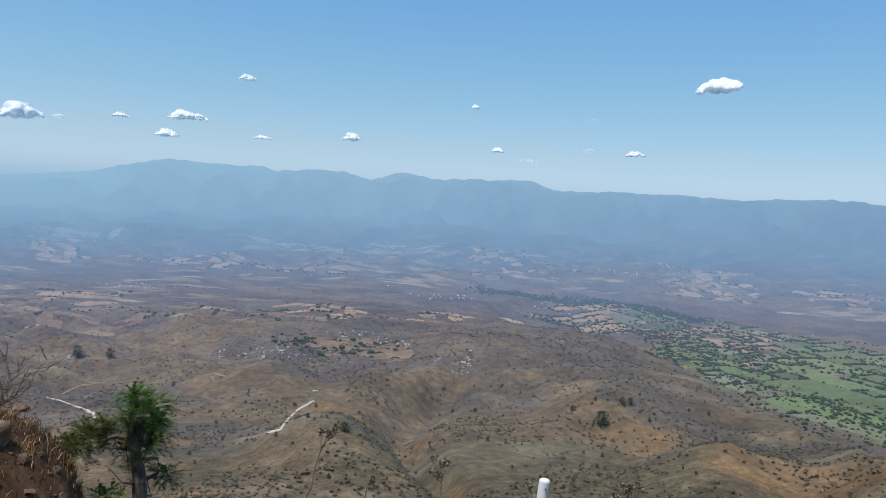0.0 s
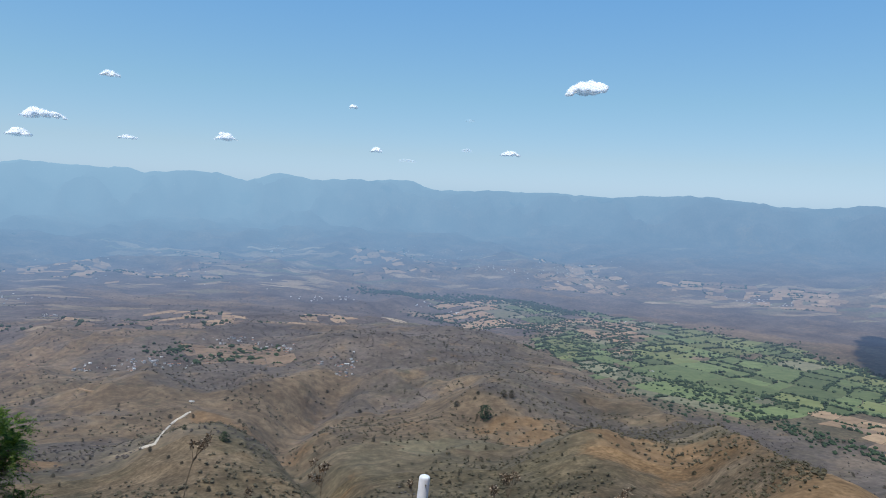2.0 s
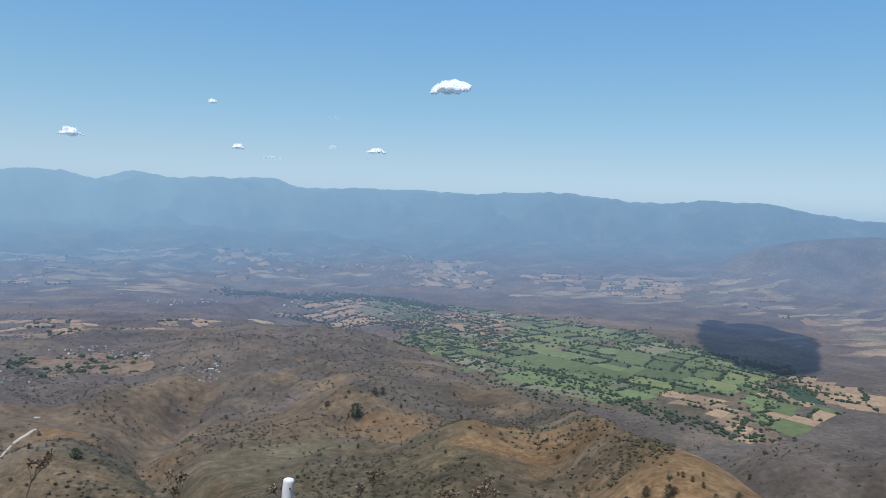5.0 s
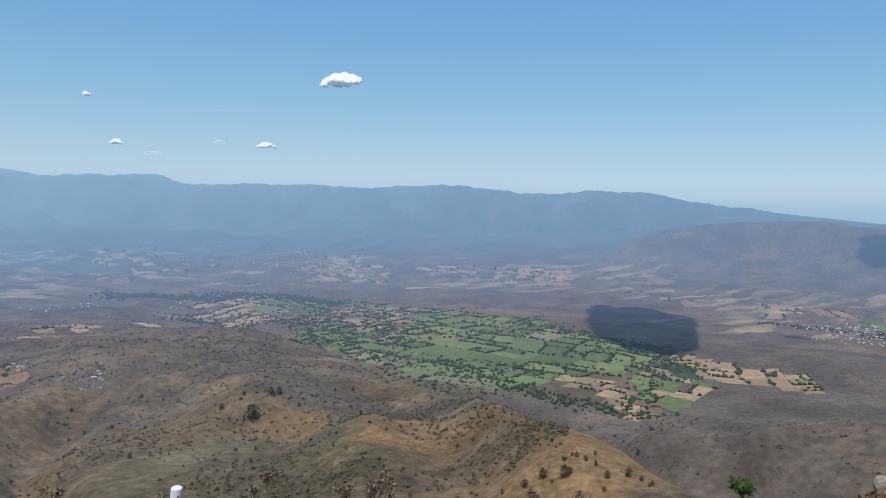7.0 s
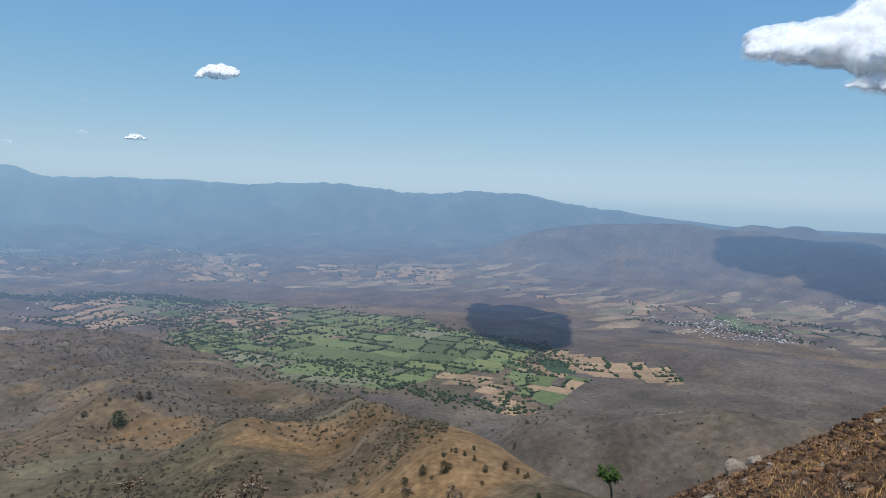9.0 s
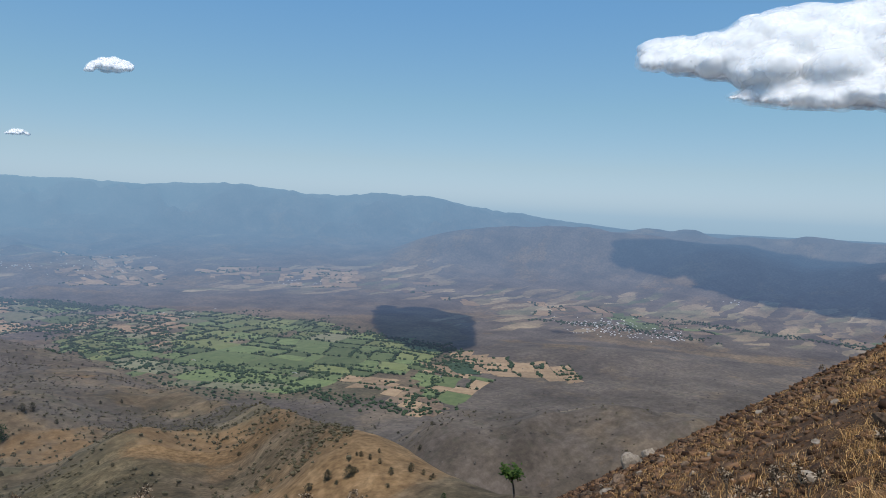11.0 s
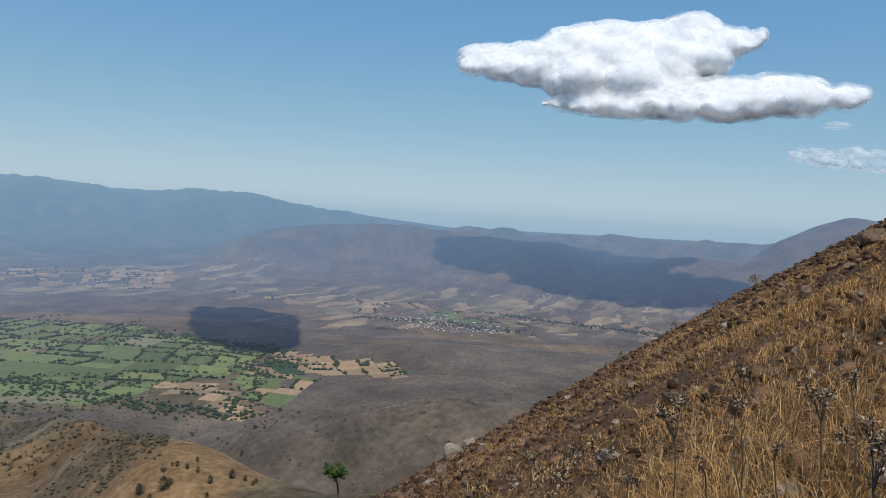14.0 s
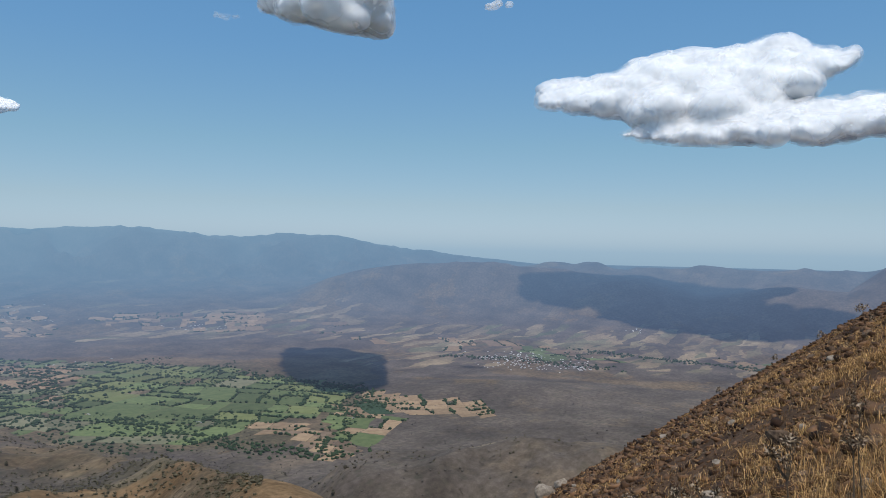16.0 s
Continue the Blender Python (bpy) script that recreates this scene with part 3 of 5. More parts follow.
def cloud(outlines, r, depth, seed, count, voxel, swell, label, thin=False, taper=False, nearer=0.0, plan=None):
    """A cumulus of many rounded lobes inside its outlines: rows of azimuth, lower and upper elevation, at the distance r. A thin one is torn vapour alone.
    plan: azimuth, nearest and farthest share of its depth."""
    rng = random.Random(seed)
    balls = []
    m_per_deg = r * math.pi / 180
    for row, rows in enumerate(outlines):
        azs, lows, tops = [p[0] for p in rows], [p[1] for p in rows], [p[2] for p in rows]
        for _ in range(count):
            az = rng.uniform(azs[0], azs[-1])
            lo, hi = float(np.interp(az, azs, lows)), float(np.interp(az, azs, tops))
            thick = (hi - lo) * m_per_deg
            edge = min(az - azs[0], azs[-1] - az) * m_per_deg
            s = max(min(thick * rng.uniform(0.15, 0.34), 0.7 * edge + 0.2 * thick), voxel * 1.5)
            k = rng.random()
            z = EYE + r * math.tan(radians(lo)) + s * 0.75 + max(thick - 1.5 * s, 0) * k
            if plan:
                near, far = (float(np.interp(az, [p[0] for p in plan], [p[q] for p in plan])) for q in (1, 2))
                d = r + depth * (rng.uniform(near, far) + rng.gauss(0, 0.025))
            else:
                d = r + rng.uniform(-0.5, 0.5) * math.sqrt(min(1, 2 * edge / ((azs[-1] - azs[0]) * m_per_deg))) * (min(depth, 1.3 * edge + 30) if taper else depth) * (1 - 0.6 * k) + 0.8 * (k - 0.5) * min(depth, thick) - nearer * row
            x, y = polar(az, d)
            z *= d / r
            balls.append((x, y, z, s))
    balls = np.array(balls)
    co = (BALL[None] * (1.1, 1.1, 0.77) * balls[:, None, 3:] + balls[:, None, :3]).reshape(-1, 3)
    faces = (BALL_FACES[None] + (np.arange(len(balls)) * len(BALL))[:, None, None]).reshape(-1, 3)
    ob = from_arrays("cloud", co, faces, M_WISP if thin else M_CLOUDLET if swell < 12 else M_CLOUD, False)
    skins = [(ob, 0.62)]
    for level in (0.25,) if thin else (0.4, 0.12) if swell < 12 else (0.44, 0.26, 0.08):
        skins.append((from_arrays("vapour", co, faces, M_WISP if thin or level < 0.3 else M_VAPOUR, False), level))
        skins[-1][0].parent = ob
    for skin, level in skins:
        skin.modifiers.new("join", "REMESH").voxel_size = voxel if skin is ob else 1.4 * voxel
        skin.modifiers["join"].use_smooth_shade = True
        relax = skin.modifiers.new("soften", "SMOOTH")
        relax.factor, relax.iterations = 0.5, 8
        for tex, k in ((BILLOWS, 1.0), (PUFFS, 0.42)):
            swelling = skin.modifiers.new("billow", "DISPLACE")
            swelling.texture, swelling.texture_coords, swelling.strength, swelling.mid_level = tex, "GLOBAL", swell * k, level
    return tagged(ob, label, "cloud", "clouds in the sky")


BIG = [[(59.0, 10.9, 12.8), (60.3, 10.8, 13.1), (61.9, 10.6, 13.2), (65, 9.9, 13.8), (67.2, 9.4, 14.8), (70.8, 8.8, 15.3), (74, 8.8, 15.1), (76.1, 10.2, 15.7), (78.5, 11.6, 14.6), (80.2, 12.5, 14.1), (81.0, 13.3, 14.3)],
       [(65.2, 8.7, 9.1), (68.6, 8.2, 10.2), (72, 8.1, 10.6), (76, 8.0, 11.2), (79.8, 7.9, 10.9), (81.9, 8.0, 11.2), (84, 8.2, 10.7), (86.4, 8.5, 10.2), (87.6, 8.9, 10.0)]]
cloud(BIG, 3480, 280, 1, 420, 9, 26, "large white cumulus cloud with a grey flat base", taper=True, nearer=230.0)
cloud([[(37.4, 17.2, 18.6), (38.8, 17.1, 20.5), (42, 16.6, 21.5), (45.5, 16.1, 20.5), (46.9, 16.1, 17.6)]], 2010, 720, 2, 420, 7, 16, "white cumulus cloud high over the valley", plan=[(37.4, 0.0, 0.46), (38.2, -0.1, 0.52), (40.0, -0.36, 0.48), (42.0, -0.5, 0.42), (45.0, -0.5, 0.34), (46.9, -0.4, 0.24)])
cloud([[(33.4, 16.5, 16.9), (34.5, 16.3, 17.1), (35.6, 16.6, 16.9)]], 2030, 60, 3, 14, 4, 9, "small torn white cloud", True)
cloud([[(54.5, 18.2, 18.6), (55.6, 18.0, 19.2), (56.8, 18.4, 18.8)]], 2030, 80, 4, 20, 4, 10, "small torn white cloud", True)
cloud([[(83.2, 5.1, 6.1), (85, 4.7, 5.9), (87.7, 4.4, 6.1), (89.5, 4.2, 5.6), (92, 4.1, 5.3)], [(85.2, 7.4, 7.55), (86, 7.3, 7.7), (86.8, 7.4, 7.6)]], 4500, 120, 5, 130, 6, 20, "thin pale cloud low over the hills", True)
cloud([[(18.2, 8.35, 8.6), (18.8, 8.4, 9.3), (19.8, 8.4, 9.75), (20.9, 8.5, 9.5), (21.3, 8.7, 9.2)]], 4500, 110, 6, 110, 5, 8, "small white cumulus cloud")
for _i, (_az, _el, _w, _h) in enumerate(((-30.2, 4.0, 3.0, 1.3), (-28, 3.8, 0.9, 0.3), (-24.1, 4.3, 1.1, 0.4), (-19.6, 4.7, 3.0, 0.9), (-21, 3.3, 1.7, 0.6), (-15.4, 7.8, 1.4, 0.5), (-14.2, 3.5, 1.2, 0.35),
                                         (-7.5, 4.0, 1.7, 0.7), (1.9, 6.9, 0.6, 0.4), (3.8, 3.7, 0.9, 0.5), (6.2, 3.0, 1.4, 0.3), (10.9, 6.3, 0.7, 0.25), (10.8, 4.0, 0.8, 0.3), (14.2, 3.9, 1.5, 0.5))):
    cloud([[(_az - _w / 2, _el - _h * 0.45, _el - _h * 0.3), (_az - _w * 0.2, _el - _h / 2, _el + _h / 2), (_az + _w * 0.15, _el - _h / 2, _el + _h * 0.4), (_az + _w / 2, _el - _h * 0.45, _el - _h * 0.25)]],
          4550, 60, 20 + _i, 50, 5, 9, "small white fair-weather cloud", _h < 0.35)


# ---- fields, hedgerows, roads and villages of the valley ----
def inside(px, py, poly):
    hit, j = False, len(poly) - 1
    for i, (x, y) in enumerate(poly):
        xj, yj = poly[j]
        if (y > py) != (yj > py) and px < (xj - x) * (py - y) / (yj - y) + x:
            hit = not hit
        j = i
    return hit


def split_plots(x0, y0, x1, y1, least, rng, out):
    w, h = x1 - x0, y1 - y0
    size = least * rng.uniform(0.75, 1.9)
    if (w < size and h < size * 0.8) or (max(w, h) < 2.3 * least and rng.random() < 0.22):
        out.append((x0, y0, x1, y1))
    elif w > h * 1.1:
        c = x0 + w * rng.uniform(0.33, 0.67)
        split_plots(x0, y0, c, y1, least, rng, out)
        split_plots(c, y0, x1, y1, least, rng, out)
    else:
        c = y0 + h * rng.uniform(0.33, 0.67)
        split_plots(x0, y0, x1, c, least, rng, out)
        split_plots(x0, c, x1, y1, least, rng, out)


HEDGES = []


def farmland(zone, turn, least, keep, kinds, seed, group, hedge=1.0, lift=0.0):
    """Plots of one stretch of farmland. zone: azimuth and distance of its corners; kinds: material, label, weight."""
    rng = random.Random(seed)
    poly = [polar(a, r) for a, r in zone]
    ca, sa = math.cos(radians(turn)), math.sin(radians(turn))
    rot = [(x * ca + y * sa, -x * sa + y * ca) for x, y in poly]
    plots = []
    split_plots(min(p[0] for p in rot), min(p[1] for p in rot), max(p[0] for p in rot), max(p[1] for p in rot), least, rng, plots)
    def lay(x, y):
        """From the turned grid of plots to the land, with its lines bent a little."""
        x, y = x * ca - y * sa, x * sa + y * ca
        return x + 75 * fbm(x, y, 420, 2, 151) + 14 * fbm(x, y, 90, 2, 153), y + 75 * fbm(x, y, 420, 2, 152) + 14 * fbm(x, y, 90, 2, 154)

    for x0, y0, x1, y1 in plots:
        mx, my = (x0 + x1) / 2, (y0 + y1) / 2
        if not inside(mx, my, rot) or rng.random() > keep + (1.1 * float(fbm(np.float64(mx), np.float64(my), 380, 3, seed + 50)) if keep < 0.8 else 0):
            continue
        k = rng.uniform(0.1, 1.0)
        n = 8
        u, v = np.meshgrid(np.linspace(0, 1, n), np.linspace(0, 1, n))
        X, Y = lay(x0 + k + (x1 - x0 - 2 * k) * u, y0 + k + (y1 - y0 - 2 * k) * v)
        rim = (u == 0) | (u == 1) | (v == 0) | (v == 1)
        Z = height(X, Y) + np.where(rim, 0.1, 0.9 + 0.5 * rng.random()) + lift
        faces = [(r * n + c, r * n + c + 1, (r + 1) * n + c + 1, (r + 1) * n + c) for r in range(n - 1) for c in range(n - 1)]
        like = 0.5 + 0.9 * float(fbm(np.float64(mx), np.float64(my), 300, 2, seed)) + rng.uniform(-0.28, 0.28)
        total, material, label = sum(q[2] for q in kinds), None, ""
        for kind in kinds:
            if material is None or like > 0:
                material, label = kind[0], kind[1]
            like -= kind[2] / total
        ob = from_arrays("field", np.stack([X, Y, Z], -1).reshape(-1, 3), faces, material, False)
        tagged(ob, label, "field", group)
        rims = ((X[0], Y[0]), (X[:, -1], Y[:, -1]), (X[-1], Y[-1]), (X[:, 0], Y[:, 0]))
        for ex, ey in rims:
            if rng.random() < 0.5 * hedge:
                dense = rng.choice((0.2, 0.4, 0.8, 1.3))
                for a in range(n - 1):
                    HEDGES.append((ex[a], ey[a], ex[a + 1], ey[a + 1], dense))


GREEN = (M_FIELD_GREEN, "bright green irrigated field edged by dark trees", 1.0)
LUSH = (M_FIELD_LUSH, "broad yellow-green irrigated field", 1.0)
DULL = (M_FIELD_DULL, "dull fallow field of dry weeds", 1.0)
PLOUGHED = (M_FIELD_PLOUGHED, "brown ploughed field", 1.0)
GROVE = (M_GROVE, "dark green plantation between dry fields", 1.0)
TAN = (M_FIELD_TAN, "pale tan field of dry stubble", 1.0)


def weigh(kind, w):
    return (kind[0], kind[1], w)


farmland([(26, 2700), (29.2, 2560), (35.4, 2430), (39.5, 2260), (43.5, 2140), (43.5, 1880), (40, 1740), (36, 1700), (33.5, 1650), (31, 1540), (26, 1650), (24.5, 1900), (25, 2300)],
         27, 84, 0.97, [weigh(LUSH, 5), weigh(GREEN, 6), weigh(DULL, 0.8)], 11, "irrigated fields on the valley floor")
farmland([(20, 2850), (24, 2800), (26, 2700), (25, 2300), (24.5, 1900), (26, 1650), (22, 1800), (17.5, 2050), (17, 2350)],
         27, 52, 0.74, [weigh(LUSH, 2), weigh(GREEN, 3.5), weigh(DULL, 3), weigh(TAN, 1.6)], 19, "irrigated fields on the valley floor")
farmland([(34.5, 1690), (38, 1690), (41, 1570), (44.3, 1480), (44, 1400), (41.5, 1370), (38.5, 1490)], 27, 46, 0.95, [weigh(TAN, 6), weigh(PLOUGHED, 1.5)], 12, "dry fields below the irrigated land", 0.5)
farmland([(45.2, 2030), (54, 1940), (54.8, 1790), (47.5, 1810), (46, 1870)], -38, 40, 0.95, [weigh(TAN, 6), weigh(PLOUGHED, 0.6)], 22, "dry fields below the irrigated land", 0.5)
farmland([(40.5, 1730), (43.5, 1880), (46, 1840), (47, 1760), (46.5, 1600), (44.5, 1500), (41.3, 1590)], 27, 58, 0.9, [weigh(DULL, 3), weigh(TAN, 4), weigh(GREEN, 3)], 23, "dry fields below the irrigated land", 0.5)
farmland([(8, 2880), (14, 2960), (19, 2780), (18, 2420), (14, 2350), (9, 2500)], 27, 62, 0.85, [weigh(TAN, 3), weigh(DULL, 2.5), weigh(GREEN, 2)], 18, "dry fields beside the stream", 0.9)
farmland([(26, 3650), (37, 3700), (45, 3400), (44, 3250), (33, 3330), (27, 3450)], -30, 52, 0.5, [weigh(TAN, 4), weigh(PLOUGHED, 2)], 13, "far dry fields", 0.5)
farmland([(42, 3330), (50, 3220), (60, 3080), (68, 3000), (76, 2900), (76, 2640), (67, 2700), (58, 2780), (50, 2980), (43, 3150)], -40, 56, 0.5, [weigh(TAN, 4), weigh(PLOUGHED, 3), weigh(GREEN, 0.5)], 14, "far dry fields", 0.8)
farmland([(-10.2, 1470), (-5.2, 1540), (-2.4, 1300), (-3.0, 1110), (-9.0, 1210)], 10, 30, 0.97, [weigh(TAN, 3), weigh(PLOUGHED, 3)], 15, "terraced fields by the village", 0.3)
farmland([(-30, 4000), (12, 4000), (24, 3700), (24, 3300), (4, 3250), (-30, 2900)], 10, 42, 0.07, [weigh(TAN, 3), weigh(PLOUGHED, 1)], 16, "far dry fields", 0.3)
farmland([(-30, 2500), (-10, 2300), (2, 2250), (2, 1900), (-10, 1700), (-30, 1800)], 10, 45, 0.08, [weigh(PLOUGHED, 3), weigh(TAN, 2)], 17, "far dry fields", 0.3)


farmland([(44.9, 1905), (46.9, 1890), (46.9, 1795), (45.2, 1800)], -38, 130, 1.0, [weigh(GROVE, 1)], 24, "dry fields below the irrigated land", 0.5, 1.2)


def leaf_clumps(rng, count, width, tall, base, size, lift=0.0):
    """Corners and triangles of a ragged crown: small leaf clumps on a lumpy dome."""
    co = []
    for _ in range(count):
        a, k = rng.uniform(0, 2 * math.pi), rng.random() ** 0.5
        t = rng.random()
        lump = 0.75 + 0.25 * math.sin(3 * a + 7 * base + lift)
        rr = 0.5 * width * k * lump * math.sqrt(max(0.05, 1 - (1.6 * t - 0.6) ** 2))
        p = Vector((rr * math.cos(a), rr * math.sin(a), base + t * (tall - base)))
        s = size * rng.uniform(0.6, 1.4)
        for _c in range(3):
            co.append(p + Vector((rng.uniform(-s, s), rng.uniform(-s, s), rng.uniform(-s, s) * 0.8)))
    return co


def crown_stock(seed, count, kinds, heart, leaf):
    rng = random.Random(seed)
    out = []
    for i in range(kinds):
        tall = rng.uniform(0.42, 0.7)
        bm = bmesh.new()
        bmesh.ops.create_icosphere(bm, subdivisions=1, radius=heart)
        for v in bm.verts:
            v.co *= rng.uniform(0.65, 1.25)
            v.co.z = v.co.z * tall * 1.1 + 0.45 * tall
        dome = [v.co.copy() for f in bm.faces for v in f.verts if f.calc_center_median().z > 0.12 * tall]
        bm.free()
        out.append(np.array(dome + leaf_clumps(rng, count, 1.15, tall * 1.1, 0.03, leaf, i)))
    return out


CROWNS, SCRUB = crown_stock(5, 8, 12, 0.42, 0.11), crown_stock(6, 14, 12, 0.24, 0.085)


def scatter(name, places, material, label, category, tall=1.0, stock=CROWNS):
    """Many far bushes or trees as one mesh. places: x, y, width."""
    rng = random.Random(len(places))
    x, y, w = (np.array(c) for c in zip(*places))
    z = height(x, y)
    co = []
    for i in range(len(x)):
        c = stock[rng.randrange(len(stock))]
        a = rng.uniform(0, 6.28)
        rot = np.array([[math.cos(a), math.sin(a), 0], [-math.sin(a), math.cos(a), 0], [0, 0, 1]])
        co.append((c @ rot) * (w[i], w[i], w[i] * tall) + (x[i], y[i], z[i] - 0.05 * w[i]))
    co = np.concatenate(co)
    return tagged(from_arrays(name, co, np.arange(len(co)).reshape(-1, 3), material), label, category, kind="stuff")


_rng = random.Random(77)
_trees = []
for _ax, _ay, _bx, _by, _d in HEDGES:
    _len = math.hypot(_bx - _ax, _by - _ay)
    for _k in range(int(_len / 4.0 * _d + _rng.random())):
        _t = _rng.random()
        _trees.append((_ax + (_bx - _ax) * _t + _rng.uniform(-4, 4), _ay + (_by - _ay) * _t + _rng.uniform(-4, 4), _rng.choice((4, 5, 6, 7, 9, 12)) * _rng.uniform(0.9, 1.2)))


def tree_belt(points, width, per_100m, lo, hi):
    """Trees along a stream or in a strip of wood; points are azimuth and distance."""
    p = [polar(a, r) for a, r in points]
    for (ax, ay), (bx, by) in zip(p, p[1:]):
        length = math.hypot(bx - ax, by - ay)
        for _ in range(int(length / 100 * per_100m)):
            t = _rng.random()
            _trees.append((ax + (bx - ax) * t + _rng.gauss(0, width / 2), ay + (by - ay) * t + _rng.gauss(0, width / 2), _rng.uniform(lo, hi)))


tree_belt([(25.8, 1790), (28.2, 1790), (31, 1660), (34, 1560), (37, 1510), (41, 1420), (44.5, 1400)], 50, 48, 6, 13)
tree_belt([(43.2, 2150), (45.0, 1980), (45.2, 1800), (43.5, 1600), (42, 1420)], 40, 20, 6, 12)
tree_belt([(36, 2400), (40, 2220), (45, 2080), (46.5, 2000)], 40, 34, 8, 15)
tree_belt([(45.5, 1890), (47.5, 1880)], 60, 70, 8, 14)
tree_belt([(3, 2960), (8, 2940), (13, 2980), (17.5, 2850), (20, 2780)], 60, 130, 8, 15)
tree_belt([(7, 2560), (12, 2420), (16, 2420), (19, 2600)], 70, 60, 6, 12)
tree_belt([(-12.0, 1390), (-10.3, 1400)], 40, 90, 6, 11)
tree_belt([(-10.5, 1300), (-7.5, 1330), (-5.5, 1390)], 20, 25, 4, 8)
tree_belt([(12, 2600), (17, 2350), (23, 2250), (27, 2180), (31, 2200)], 70, 26, 7, 14)
tree_belt([(52, 2750), (58, 2700), (63, 2600), (65, 2560)], 60, 24, 8, 14)
tree_belt([(62, 3000), (68, 2900), (76, 2800)], 40, 30, 8, 14)
for _k in range(3600):
    _a, _d = _rng.uniform(16, 46), _rng.uniform(1500, 2750)
    if float(fbm(np.float64(polar(_a, _d)[0]), np.float64(polar(_a, _d)[1]), 160, 3, 181)) > 0.03 and (_a < 36 or 1800 < _d < 2150):
        _trees.append((*polar(_a, _d), _rng.uniform(5, 11)))
scatter("valley_trees", _trees, M_LEAF_GREEN, "dark green broadleaf trees along field edges and streams", "trees", 1.0)

_pick = np.random.RandomState(8)
_az, _r = _pick.uniform(-34, 78, 64000), 260 * 10 ** (_pick.random_sample(64000) ** 1.15)
_x, _y = _r * np.sin(np.radians(_az)), _r * np.cos(np.radians(_az))
_odds = 0.34 + 1.0 * fbm(_x, _y, 80, 3, 111) - 0.5 * ((_r > 1400) & (_az > 22)) - 0.2 * bump(_az, _r, 37, 360, 9, 160) - 0.6 * ((_az > 38) & (_r < 480)) - 0.42 * ((_az > 38) & (_r > 560))
_wide = _pick.uniform(1.6, 4.6, 64000) + 2.0 * (_pick.random_sample(64000) < 0.25) + 0.6 + _r / 900
_bush = [b for b, k in zip(zip(_x, _y, _wide), _pick.random_sample(64000) < _odds) if k][:13000]
scatter("hill_scrub", _bush, M_LEAF_FAR, "scattered dark scrub bushes on the dry hills", "bushes", stock=SCRUB)
_az, _r = _pick.uniform(-34, 70, 60000), 280 * 7 ** (_pick.random_sample(60000) ** 0.85)
_x, _y = _r * np.sin(np.radians(_az)), _r * np.cos(np.radians(_az))
_wood = cover_of(_x, _y, None)[:, 0]
_wide = _pick.uniform(2.0, 5.5, 60000) + _r / 500
_bare = [b for b, k in zip(zip(_x, _y, _wide), _pick.random_sample(60000) < smooth(0.5, 0.85, _wood + 0.3 * fbm(_x, _y, 40, 2, 171)) * (1 - 0.85 * ((_az > 36) & (_r > 560)))) if k][:4500]
scatter("dry_woods", _bare, M_TWIG, "leafless grey-brown dry woodland on the hills", "trees", 0.85, SCRUB)


def shrub(width, tall, seed, material, label):
    """A bush on the hills: a short branched trunk and a crown of small leaf clumps."""
    rng = random.Random(seed)
    root = new("bush")
    bm = bmesh.new()
    for k in range(4):
        a = rng.uniform(0, 6.28)
        tilt = Matrix.Rotation(a, 4, "Z") @ Matrix.Rotation(rng.uniform(0.1, 0.6), 4, "X")
        bmesh.ops.create_cone(bm, cap_ends=True, segments=6, radius1=0.035 * width, radius2=0.012 * width, depth=0.7 * tall,
                              matrix=tilt @ Matrix.Translation((0, 0, 0.3 * tall)))
    part("trunk", bm, M_BARK, root)
    co = np.array(leaf_clumps(rng, 620, width, tall, 0.08 * tall, 0.065 * width, seed))
    crown = from_arrays("crown", co, np.arange(len(co)).reshape(-1, 3), material)
    crown.parent = root
    return tagged(root, label, "bush", "bushes on the near hills")


SHRUBS = [shrub(1.0, 0.8, 3, M_LEAF_GREEN, "round dark green bush on a dry slope"), shrub(1.0, 0.7, 4, M_LEAF_FAR, "low olive bush on a dry slope"), shrub(1.0, 0.95, 5, M_LEAF_FAR, "dark olive bush on a dry slope")]


def plant(kind, az, el, width):
    """Sets a bush on the land that way, with its width in degrees of sight."""
    p, d = along(az, el, 150)
    s = d * math.tan(radians(width))
    return copy_thing(SHRUBS[kind], Matrix.Translation(p - Vector((0, 0, 0.06 * s))) @ pose(0, 0, 0, 0, 0, 57 * az) @ Matrix.Scale(s, 4))


for _k, _az, _el, _w in ((0, 13.3, -16.7, 1.5), (0, -7.0, -18.6, 1.0), (2, 36.2, -20.9, 0.95), (2, 37.9, -20.7, 1.1), (1, 38.3, -20.4, 0.8), (2, 41.2, -20.5, 0.7), (2, 42.8, -20.2, 0.8), (2, 38.8, -19.2, 0.5),
                         (2, 39.5, -19.4, 0.5), (2, 40.3, -19.7, 0.5), (1, 34.8, -21.6, 0.9), (2, 43.8, -20.4, 0.5), (2, 44.6, -20.6, 0.45), (1, 41.0, -21.4, 0.5), (2, 15.3, -15.0, 0.7), (2, 14.7, -15.0, 0.7),
                         (1, 11.0, -15.9, 0.7), (0, -9.9, -17.6, 0.5), (2, 16.8, -16.0, 0.4), (0, -26.5, -12.9, 1.1), (0, -24.4, -13.0, 0.9), (1, 30.6, -18.5, 0.5), (1, 29.4, -19.0, 0.5), (0, 45.5, -22.0, 0.6)):
    plant(_k, _az, _el, _w)
_rng = random.Random(9)
for _i in range(110):
    plant(_rng.choice((1, 2, 2)), _rng.uniform(-22, 46), -23.5 + 9 * _rng.random() ** 1.2, _rng.uniform(0.18, 0.5))
for _s in SHRUBS:
    for _o in (*_s.children, _s):
        bpy.data.objects.remove(_o)


